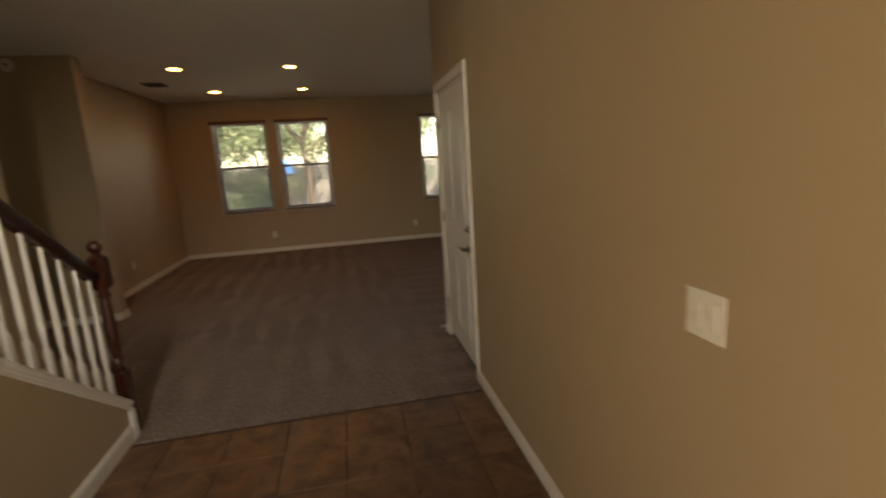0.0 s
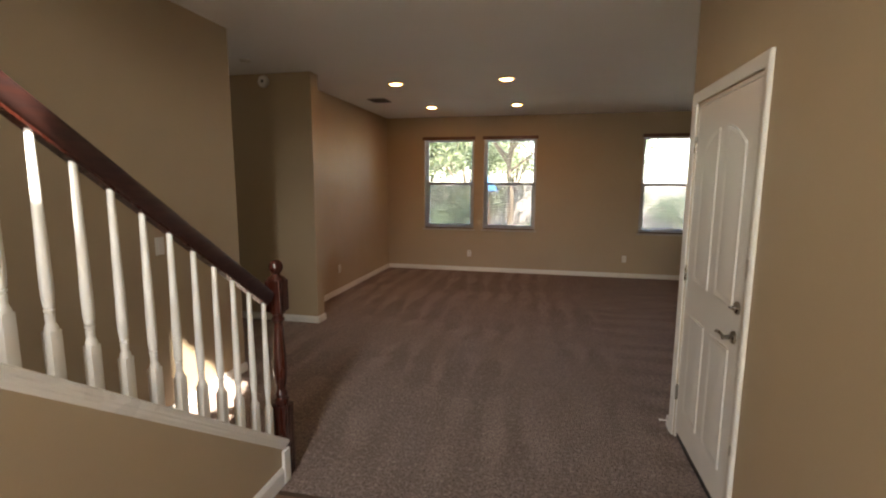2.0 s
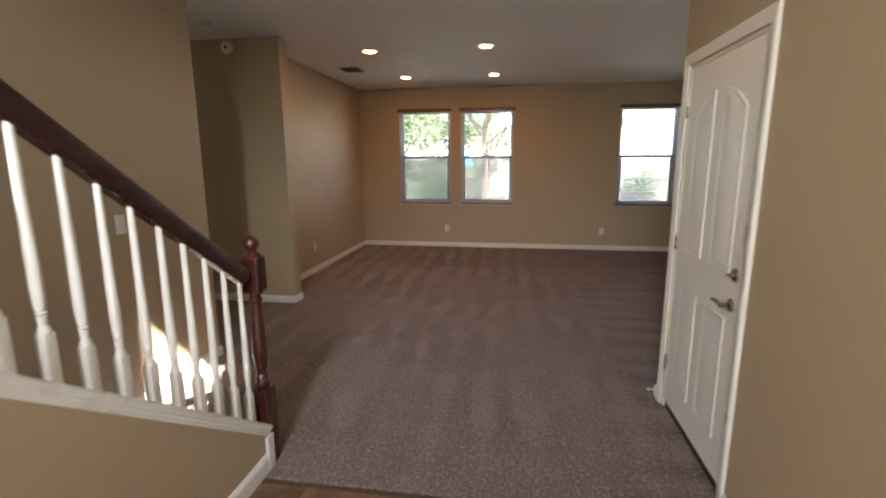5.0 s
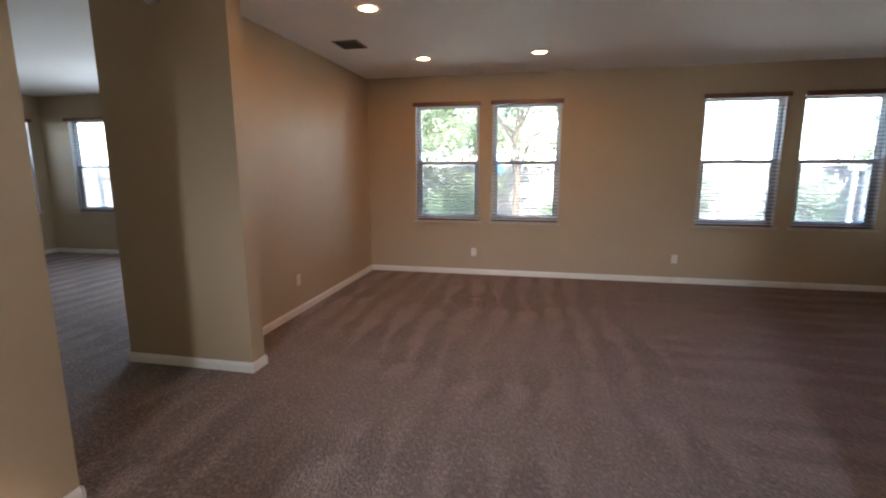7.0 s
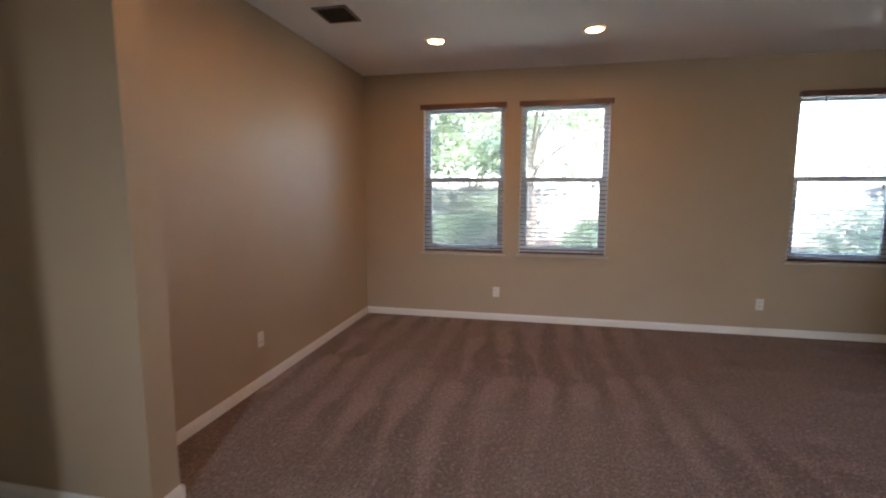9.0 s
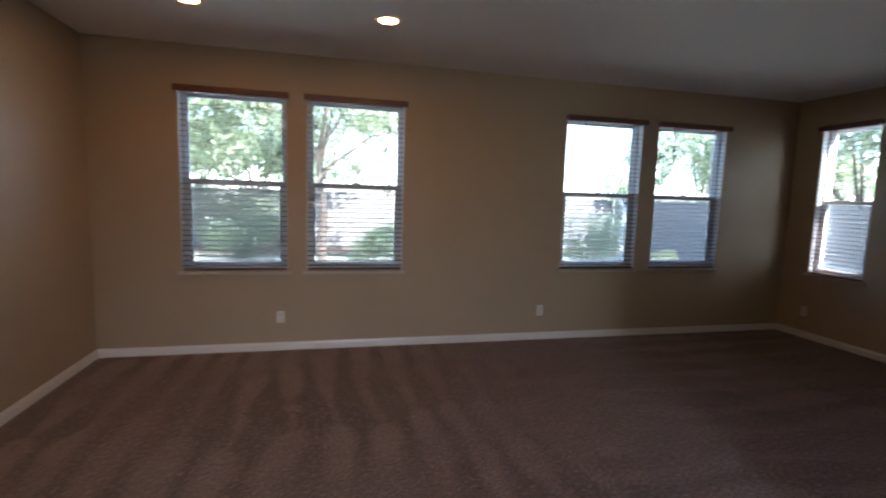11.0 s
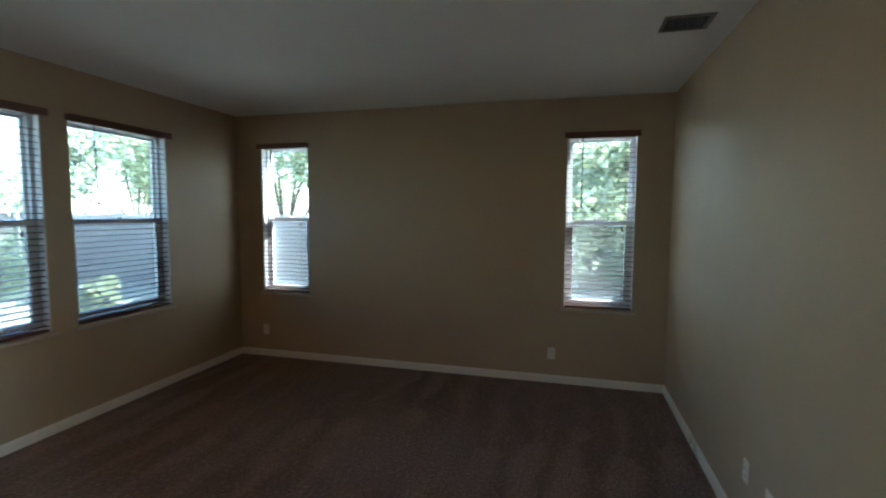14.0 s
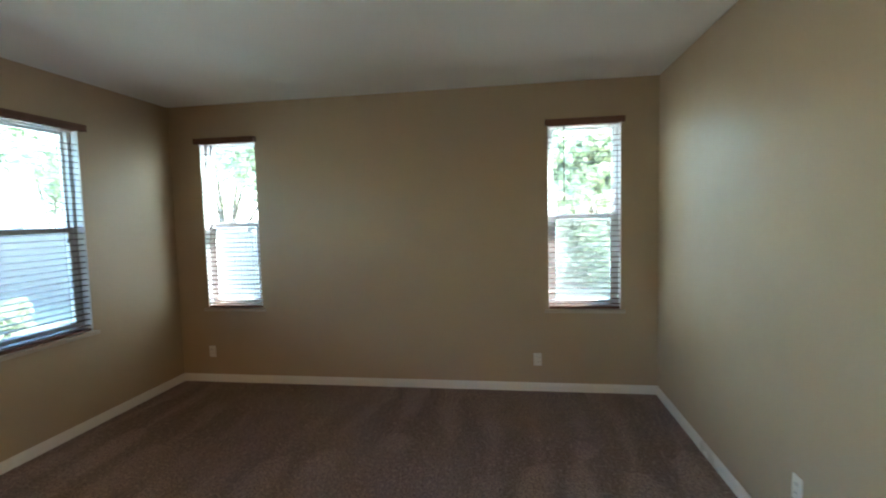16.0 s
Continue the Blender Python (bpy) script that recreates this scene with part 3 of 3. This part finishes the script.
def window(name, m, w, z0, z1, meet):
    """A single-hung vinyl window; local x across, y outwards, origin at the wall's inner face on the floor."""
    ob = thing(name, m, "white vinyl single-hung window with insect screen over a sunny yard", "window", "", "structure")
    h = w / 2
    part("window_frame", ring(bmesh.new(), -h, h, z0, z1, 0.032, 0.075, 0.150), VINYL, ob, "white vinyl frame")
    part("jamb_liner", boxes((-h + 0.0005, -h + 0.004, 0.004, 0.0745, z0 + 0.003, z1 - 0.001), (h - 0.004, h - 0.0005, 0.004, 0.0745, z0 + 0.003, z1 - 0.001), (-h + 0.004, h - 0.004, 0.004, 0.0745, z1 - 0.004, z1 - 0.0005)), VINYL, ob, "white jamb liner")
    up = part("upper_sash", ring(bmesh.new(), -h + 0.032, h - 0.032, meet - 0.02, z1 - 0.032, 0.022, 0.112, 0.138), VINYL, ob)
    part("pane", boxes((-h + 0.05, h - 0.05, 0.122, 0.126, meet, z1 - 0.05)), GLASS, up).visible_shadow = False
    lo = part("lower_sash", ring(bmesh.new(), -h + 0.032, h - 0.032, z0 + 0.03, meet + 0.022, 0.040, 0.080, 0.110, 0.045), VINYL, ob)
    part("pane", boxes((-h + 0.068, h - 0.068, 0.092, 0.096, z0 + 0.07, meet - 0.012)), GLASS, lo).visible_shadow = False
    part("sash_lock", boxes((-0.03, 0.03, 0.070, 0.090, meet + 0.022, meet + 0.036), bev=0.004), VINYL, lo)
    sc = part("insect_screen", boxes((-h + 0.04, h - 0.04, 0.1475, 0.1485, z0 + 0.03, meet)), SCREEN, ob, "fine grey insect screen")
    sc.visible_shadow = False
    part("window_sill", boxes((-h - 0.035, h + 0.035, -0.030, 0.0745, z0 - 0.028, z0 + 0.002), bev=0.006), SILLP, ob, "painted wooden sill")
    return ob


def blind(m, w, z0, z1, slat_mat, wand, valance=True):
    ob = thing("window_blind", m, "brown wooden venetian blind, slats open, in the window", "blind", "wooden blinds")
    h = w / 2 - 0.008
    if valance:
        vb = bmesh.new()
        sec = [(-0.012, -0.022), (0.0, -0.020), (0.0, 0.020), (0.003, 0.026), (0.003, 0.032), (-0.012, 0.032)]
        sweep(vb, sec, (h + 0.030, -0.046, z1 - 0.010), (-h - 0.030, -0.046, z1 - 0.010))
        box(vb, -h - 0.030, -h - 0.018, -0.046, -0.002, z1 - 0.030, z1 + 0.021)
        box(vb, h + 0.018, h + 0.030, -0.046, -0.002, z1 - 0.030, z1 + 0.021)
        part("valance", vb, BLINDW, ob, "reddish-brown wooden valance")
    part("head_rail", boxes((-h, h, 0.004, 0.058, z1 - 0.026, z1 - 0.003)), BLINDW, ob)
    sb = bmesh.new()
    tilt = radians(4)
    pts = []
    for k in range(5):
        f = k / 4 - 0.5
        pts.append((f * 0.050, 0.0025 * (1 - 4 * f * f)))
    loop = [(a, b + 0.0014) for a, b in pts] + [(a, b - 0.0014) for a, b in reversed(pts)]
    loop = [(a * math.cos(tilt) - b * math.sin(tilt), a * math.sin(tilt) + b * math.cos(tilt)) for a, b in loop]
    sweep(sb, [(-a, b) for a, b in loop], (-h, 0, 0), (h, 0, 0))
    n = int((z1 - 0.06 - z0 - 0.04) / 0.0465)
    me = None
    for k in range(n):
        z = z0 + 0.05 + 0.0465 * k
        if me is None:
            s = part("slat", sb, slat_mat, ob)
            me = s.data
        else:
            s = new("slat", me)
            s.parent = ob
        s.location = (0, 0.031, z)
    part("bottom_rail", boxes((-h, h, 0.006, 0.056, z0 + 0.005, z0 + 0.024), bev=0.004), BLINDW, ob)
    for x in (-h * 0.72, h * 0.72):
        part("ladder_cord", boxes((x - 0.001, x + 0.001, 0.004, 0.006, z0 + 0.02, z1 - 0.04), (x - 0.001, x + 0.001, 0.056, 0.058, z0 + 0.02, z1 - 0.04)), SLATW, ob)
    if wand:
        bm = bmesh.new()
        lathe(bm, [(0.0055, 0.0), (0.0075, 0.01), (0.0055, 0.05), (0.0055, 0.64), (0.002, 0.66)], 8, (-h * 0.56, -0.006, z1 - 0.69))
        part("tilt_wand", bm, CHERRY_RAIL, ob, "dark tilt wand")
    tx = h * 0.66
    cord = part("lift_cord", boxes((tx - 0.001, tx + 0.001, -0.007, -0.005, z1 - 0.86, z1 - 0.03)), SILLP, ob, "thin lift cord")
    bm = bmesh.new()
    lathe(bm, [(0.003, 0.045), (0.006, 0.040), (0.0095, 0.006), (0.008, 0.0)], 10, (tx, -0.006, z1 - 0.90))
    part("tassel", bm, CHERRY_RAIL, cord, "dark wooden cord tassel")
    return ob


spots = [(pose((a + b) / 2, YN, 0), b - a, SILL, HEAD, SLATW) for a, b in NORTH]
spots += [(pose(XE, (a + b) / 2, 0, 0, 0, -90), b - a, SILL_E, HEAD_E, SLATW_E) for a, b in EAST]
for i, (m, w, low, high, mat) in enumerate(spots):
    window("window_%d" % (i + 1), m, w, low, high, MEET)
    blind(m, w, low, high, mat, i >= 2)
window("window_7", pose(-8.60, 8.55, 0, 0, 0, 90), 0.66, 0.76, 2.34, 1.55)
blind(pose(-8.60, 8.55, 0, 0, 0, 90), 0.66, 0.76, 2.34, SLATW_E, False)
window("window_8", pose(-7.545, 9.1, 0), 0.95, 0.76, 2.36, 1.55)
blind(pose(-7.545, 9.1, 0), 0.95, 0.76, 2.36, SLATW, False)

# ---- fixtures ----


def downlight(x, y, lit=True):
    ob = thing("recessed_light", pose(x, y, H), "lit round recessed ceiling light with white trim" if lit else "unlit round recessed ceiling light with white trim", "ceiling light", "recessed ceiling lights")
    bm = bmesh.new()
    n = 28
    prof = [(0.066, -0.001), (0.070, -0.007), (0.092, -0.007), (0.098, -0.003), (0.098, -0.0005)]
    rings = [[bm.verts.new((r * math.cos(2 * math.pi * i / n), r * math.sin(2 * math.pi * i / n), z)) for i in range(n)] for r, z in prof]
    for a, b in zip(rings, rings[1:]):
        for i in range(n):
            bm.faces.new((a[i], a[(i + 1) % n], b[(i + 1) % n], b[i]))
    part("trim_ring", bm, PLASTIC, ob, "white trim ring", True)
    lb = bmesh.new()
    lathe(lb, [(0.067, -0.0015), (0.064, -0.004), (0.045, -0.006), (0.02, -0.007)], 24)
    part("bulb_face", lb, BULB if lit else PLASTIC, ob, "", True)


for x, y in ((-1.256, 5.945), (0.066, 5.924), (-1.25, 7.716), (0.073, 7.681)):
    downlight(x, y)
downlight(-6.32, 6.72, False)


def vent(x, y, w, d, rz):
    ob = thing("ceiling_vent", pose(x, y, H, 0, 0, rz), "square painted metal ceiling vent with angled slats", "ceiling vent", "ceiling vents")
    bm = bmesh.new()
    for it in ((-w, w, -d, -d + 0.022, -0.009, -0.0005), (-w, w, d - 0.022, d, -0.009, -0.0005), (-w, -w + 0.022, -d + 0.022, d - 0.022, -0.009, -0.0005), (w - 0.022, w, -d + 0.022, d - 0.022, -0.009, -0.0005)):
        box(bm, *it)
    part("frame", bm, VENTP, ob)
    # No duct is modelled; a black sheet paints the darkness behind the slats.
    part("backing", boxes((-w + 0.02, w - 0.02, -d + 0.02, d - 0.02, -0.0025, -0.0008)), BLACK, ob, "flat black sheet for the shade behind the slats")
    k = int((2 * d - 0.05) / 0.019)
    for i in range(k):
        y0 = -d + 0.032 + 0.019 * i
        sb = bmesh.new()
        sweep(sb, [(-0.0006, -0.006), (0.0006, -0.006), (0.0006, 0.006), (-0.0006, 0.006)], (-w + 0.022, 0, 0), (w - 0.022, 0, 0))
        bmesh.ops.rotate(sb, verts=sb.verts, matrix=Matrix.Rotation(radians(40), 3, "X"))
        s = part("slat", sb, VENTP, ob)
        s.location = (0, y0, -0.008)


vent(-1.83, 6.95, 0.13, 0.155, 180)
vent(3.46, 4.44, 0.11, 0.13, 0)


def outlet(m, label="white duplex wall outlet"):
    ob = thing("wall_outlet", m, label, "outlet", "wall outlets")
    part("plate", boxes((-0.036, 0.036, -0.006, -0.0005, -0.058, 0.058), bev=0.0025), PLASTIC, ob)
    for z in (-0.021, 0.021):
        r = part("receptacle", boxes((-0.016, 0.016, -0.008, -0.0055, z - 0.014, z + 0.014), bev=0.002), PLASTIC, ob)
        # Raised black bars give the shade of slot holes that aren't cut.
        part("slots", boxes((-0.008, -0.005, -0.0085, -0.0078, z - 0.005, z + 0.006), (0.005, 0.008, -0.0085, -0.0078, z - 0.005, z + 0.006)), BLACK, r)
    part("screw", boxes((-0.003, 0.003, -0.0072, -0.0058, -0.003, 0.003), bev=0.001), PLASTIC, ob)


outlet(pose(-0.79, YN, 0.327))
outlet(pose(1.895, YN, 0.322))
outlet(pose(XE, 8.44, 0.312, 0, 0, -90))
outlet(pose(XE, 5.19, 0.295, 0, 0, -90))
outlet(pose(XW, 6.58, 0.36, 0, 0, 90))
outlet(pose(-8.60, 8.57, 0.40, 0, 0, 90))
outlet(pose(3.06, YS, 0.37, 0, 0, 180))
outlet(pose(2.78, YS, 0.37, 0, 0, 180))


def switch(m, gangs, label):
    ob = thing("light_switch", m, label, "light switch")
    w = 0.023 * gangs + 0.013
    part("plate", boxes((-w, w, -0.006, -0.0005, -0.058, 0.058), bev=0.0025), PLASTIC, ob)
    for i in range(gangs):
        x = (i - (gangs - 1) / 2) * 0.046
        part("rocker", boxes((x - 0.0165, x + 0.0165, -0.010, -0.0055, -0.033, 0.033), bev=0.003), PLASTIC, ob)


switch(pose(XH, 0.472, 1.138, 0, 0, -90), 2, "white double rocker light switch on the hall wall")
switch(pose(XS, 2.94, 1.176, 0, 0, 90), 1, "white light switch on the stair wall")
chime = thing("smoke_alarm", pose(-2.51, COLY, 2.683), "white smoke alarm on the wall near the ceiling", "smoke alarm")
ab = bmesh.new()
lathe(ab, [(0.062, 0.0005), (0.064, 0.006), (0.062, 0.020), (0.054, 0.030), (0.040, 0.035), (0.030, 0.0355)], 28)
bmesh.ops.rotate(ab, verts=ab.verts, matrix=Matrix.Rotation(radians(90), 3, "X"))
part("housing", ab, PLASTIC, chime, "", True)
gb = bmesh.new()
lathe(gb, [(0.016, 0.033), (0.016, 0.037), (0.012, 0.038)], 16)
bmesh.ops.rotate(gb, verts=gb.verts, matrix=Matrix.Rotation(radians(90), 3, "X"))
part("grille", gb, MATTE_BLACK, chime, "dark round sounder grille", True)
plate = thing("ceiling_cover", pose(-2.355, 4.60, H), "small round white cover plate flush on the ceiling", "cover plate")
cb = bmesh.new()
lathe(cb, [(0.040, -0.016), (0.050, -0.013), (0.055, -0.006), (0.055, -0.0005)], 24)
part("disc", cb, PLASTIC, plate, "", True)

# ---- yard ----
tagged(part("ground", boxes((-600, 600, -600, 600, -0.40, -0.30)), LAWN), "pale gravel and dry grass ground of the yard", "ground", kind="structure")
# Patio made wide and pale to bounce sunlight up to the ceiling.
tagged(part("patio", boxes((-3.0, 9.4, 9.0, 12.0, -0.31, -0.20), bev=0.01), CONCRETE), "pale concrete patio slab", "patio", kind="structure")
# Unseen slab added as a reflector for the glow beside the east window.
tagged(part("side_path", boxes((5.5, 8.6, 0.0, 8.9, -0.31, -0.21), bev=0.01), CONCRETE), "pale concrete slab added out of view to bounce sunlight indoors", "path", kind="structure")
tagged(part("planting_bed", boxes((-12, 10.3, 18.4, 20.4, -0.31, -0.25), bev=0.02), MULCH), "brown bark mulch planting bed", "planting bed", kind="structure")

rng = random.Random(7)


def leaf_cloud(blobs, count, size, seed):
    """Many small leaf quads scattered through blobs (centre, radius)."""
    r = random.Random(seed)
    verts, faces = [], []
    vol = [b[1] ** 2 for b in blobs]
    for _ in range(count):
        (cx, cy, cz), rad = r.choices(blobs, vol)[0]
        d = Vector((r.gauss(0, 1), r.gauss(0, 1), r.gauss(0, 1))).normalized() * rad * (0.45 + 0.6 * r.random())
        c = Vector((cx, cy, cz)) + Vector((d.x, d.y, d.z * 0.8))
        q = Euler((r.uniform(-1.1, 1.1), r.uniform(-1.1, 1.1), r.uniform(0, 6.28))).to_matrix()
        s = size * r.uniform(0.6, 1.3)
        k = len(verts)
        for x, y, z in ((-0.5, 0, 0), (0, -0.28, 0.05), (0.6, 0, -0.06), (0, 0.28, 0.05)):
            verts.append(c + q @ Vector((x * s, y * s, z * s)))
        faces.append((k, k + 1, k + 2, k + 3))
    me = bpy.data.meshes.new("crown")
    me.from_pydata(verts, [], faces)
    return me


def limb(bm, p, q, r0, r1, n=8):
    p, q = Vector(p), Vector(q)
    d = (q - p).normalized()
    a = d.orthogonal().normalized()
    b = d.cross(a)
    rings = [[bm.verts.new(o + (a * math.cos(2 * math.pi * i / n) + b * math.sin(2 * math.pi * i / n)) * r) for i in range(n)] for o, r in ((p, r0), (q, r1))]
    for i in range(n):
        bm.faces.new((rings[0][i], rings[0][(i + 1) % n], rings[1][(i + 1) % n], rings[1][i]))
    bm.faces.new(rings[0][::-1]), bm.faces.new(rings[1])


def tree(x, y, h, spread, mat, seed, leaves=3800, trunk_r=0.11, low=0.42):
    r = random.Random(seed)
    ob = thing("tree", pose(x, y, -0.32), "leafy garden tree with rough bark trunk, sunlit", "tree", "garden trees")
    bm = bmesh.new()
    p = Vector((0, 0, 0))
    pts = [p]
    fork = h * low
    for k in range(4):
        p = p + Vector((r.uniform(-0.08, 0.08), r.uniform(-0.08, 0.08), fork / 4))
        pts.append(p)
    for k in range(4):
        limb(bm, pts[k], pts[k + 1], trunk_r * (1 - 0.1 * k), trunk_r * (0.9 - 0.1 * k))
    blobs = []
    for k in range(8):
        a = k * 2.4 + r.random()
        s = spread * r.uniform(0.45, 1.0)
        e = pts[-1] + Vector((math.cos(a) * s, math.sin(a) * s, (h - fork) * r.uniform(0.2, 0.95)))
        m = pts[-1].lerp(e, 0.5) + Vector((0, 0, r.uniform(0.0, 0.35)))
        limb(bm, pts[-1] - Vector((0, 0, 0.25 * (k % 3))), m, trunk_r * 0.45, trunk_r * 0.28, 6)
        limb(bm, m, e, trunk_r * 0.28, 0.015, 6)
        for _ in range(3):
            t = e + Vector((r.uniform(-1, 1), r.uniform(-1, 1), r.uniform(-0.6, 0.6))) * spread * 0.35
            limb(bm, m.lerp(e, 0.6), t, 0.02, 0.008, 5)
            blobs.append((tuple(t), spread * r.uniform(0.22, 0.38)))
    part("trunk", bm, BARK, ob, "", True)
    me = leaf_cloud(blobs, leaves, 0.19, seed)
    me.materials.append(mat)
    c = new("crown", me)
    c.parent = ob
    return ob


def shrub(x, y, w, h, mat, seed, leaves=1800):
    r = random.Random(seed)
    ob = thing("shrub", pose(x, y, -0.31), "rounded leafy garden shrub", "shrub", "garden shrubs")
    bm = bmesh.new()
    for k in range(6):
        a = k * 1.05
        limb(bm, (0.04 * math.cos(a), 0.04 * math.sin(a), 0), (w * 0.3 * math.cos(a), w * 0.3 * math.sin(a), h * r.uniform(0.5, 0.8)), 0.02, 0.008, 5)
    part("stems", bm, BARK, ob)
    blobs = [((r.uniform(-0.3, 0.3) * w, r.uniform(-0.3, 0.3) * w, h * r.uniform(0.25, 0.75)), w * r.uniform(0.2, 0.32)) for _ in range(9)]
    me = leaf_cloud(blobs, leaves, 0.085, seed)
    me.materials.append(mat)
    c = new("foliage", me)
    c.parent = ob
    return ob


def fence(p, q, h, label):
    p, q = Vector(p), Vector(q)
    d = (q - p).normalized()
    n = int((q - p).length / 0.15)
    ob = thing("fence", Matrix.Translation((p.x, p.y, -0.31)) @ Matrix.Rotation(math.atan2(d.y, d.x), 4, "Z"), label, "fence")
    me = None
    for k in range(n):
        if me is None:
            s = part("board", boxes((0.003, 0.146, -0.01, 0.01, 0.0, h), bev=0.003, seg=1), FENCEW, ob)
            me = s.data
        else:
            s = new("board", me)
            s.parent = ob
        s.location = (0.15 * k, 0, rng.uniform(-0.015, 0.015))
    for z in (0.3, h - 0.3):
        part("rail", boxes((0, (q - p).length, 0.011, 0.05, z - 0.045, z + 0.045)), FENCEW, ob)
    for k in range(0, int((q - p).length / 2.4) + 1):
        part("post", boxes((2.4 * k - 0.045, 2.4 * k + 0.045, 0.051, 0.14, 0.0, h + 0.05)), FENCEW, ob)


fence((-14, 20.6), (10.5, 20.6), 1.9, "weathered grey wooden board fence behind the yard")
fence((10.5, 20.6), (10.5, 1.0), 1.9, "weathered grey wooden board fence beside the house")
fence((-12.5, 20.6), (-12.5, 1.0), 1.9, "weathered grey wooden board fence beside the far room")
for i, (x, y, h, s, mat) in enumerate(((-5.4, 18.0, 6.4, 2.6, LEAF), (-0.55, 15.6, 6.6, 2.7, LEAF), (-3.0, 22.5, 7.5, 2.9, LEAF), (1.9, 22.3, 7.0, 2.8, LEAF), (-8.5, 22.5, 7.5, 3.0, LEAF), (16.2, 19.0, 5.8, 2.7, LEAF), (-1.2, 26.0, 7.5, 3.0, LEAF), (-6.0, 26.0, 7.5, 3.0, LEAF), (-10.5, 27.5, 6.0, 2.6, LEAF), (15.6, 6.6, 6.0, 2.8, LEAF),
                                         (12.6, 9.6, 6.4, 2.5, LEAF_LIME), (12.0, 12.8, 6.6, 2.4, LEAF_LIME), (12.4, 3.4, 5.4, 2.5, LEAF), (10.0, 3.9, 4.6, 1.9, LEAF_LIME), (12.6, 5.6, 5.0, 2.2, LEAF), (13.4, 19.5, 6.4, 2.5, LEAF), (-15.5, 10.5, 5.5, 2.4, LEAF))):
    tree(x, y, h, s, mat, 11 + i, 6200 if i < 10 else 9000, 0.11, 0.42 if i == 1 else 0.22)
for i, (x, y, w, h, mat) in enumerate(((-6.6, 19.4, 2.0, 2.1, LEAF_DARK), (-5.0, 19.2, 2.4, 2.2, LEAF), (-3.4, 19.1, 2.5, 2.3, LEAF), (-1.9, 19.2, 2.3, 2.1, LEAF), (-2.7, 17.6, 1.8, 1.6, LEAF_DARK), (3.6, 19.5, 2.0, 2.0, LEAF_DARK), (5.4, 19.5, 2.0, 1.9, LEAF_DARK),
                                         (0.75, 14.6, 1.5, 1.35, LEAF_DARK), (6.35, 15.4, 1.9, 1.7, LEAF_DARK), (7.25, 13.5, 0.8, 0.9, LEAF_LIME), (9.4, 5.2, 1.6, 1.9, LEAF), (9.2, 3.4, 1.8, 2.1, LEAF), (9.6, 4.3, 1.7, 2.0, LEAF_DARK))):
    shrub(x, y, w, h, mat, 40 + i, 2600)

arbor = thing("garden_arbor", pose(8.45, 17.0, -0.31), "white painted wooden garden arbor beside the fence", "arbor")
for x in (0.0, 0.3, 0.6):
    part("post", boxes((x - 0.05, x + 0.05, -0.05, 0.05, 0, 1.75), bev=0.006), WHITEW, arbor)
part("top_beam", boxes((-0.15, 0.75, -0.06, 0.06, 1.75, 1.88), bev=0.006), WHITEW, arbor)
umbrella = thing("garden_umbrella", pose(-0.85, 12.3, -0.31), "folded blue canvas garden umbrella on a slim wooden pole", "umbrella")
bm = bmesh.new()
lathe(bm, [(0.016, 0.0), (0.016, 2.15)], 10)
part("pole", bm, BLINDW, umbrella)
bm = bmesh.new()
lathe(bm, [(0.20, 1.72), (0.18, 1.78), (0.12, 1.90), (0.06, 2.02), (0.03, 2.08)], 14)
part("canopy", bm, BLUEC, umbrella, "blue canvas canopy")

# ---- hall tiles ----
PITCH_X, PITCH_Y = 0.336, 0.333
tile_me = {}
for i in range(-3, 6):
    for j in range(0, 13):
        x0, x1 = -0.198 + PITCH_X * i + 0.003, -0.198 + PITCH_X * (i + 1) - 0.003
        y1 = 2.029 - PITCH_Y * (j - 1) - 0.003
        y0 = 2.029 - PITCH_Y * j + 0.003
        x0, x1, y1, y0 = max(x0, -0.773), min(x1, XH - 0.002), min(y1, TILE_EDGE - 0.004), max(y0, -1.89)
        if x1 - x0 < 0.02 or y1 - y0 < 0.02:
            continue
        key = (round(x1 - x0, 3), round(y1 - y0, 3))
        if key not in tile_me:
            s = part("tile", boxes((0, x1 - x0, 0, y1 - y0, 0, 0.012), bev=0.002, seg=1), TILE, hall_floor)
            tile_me[key] = s.data
        else:
            s = new("tile", tile_me[key])
            s.parent = hall_floor
        s.location = (x0, y0, -0.013 + rng.uniform(0, 0.0008))
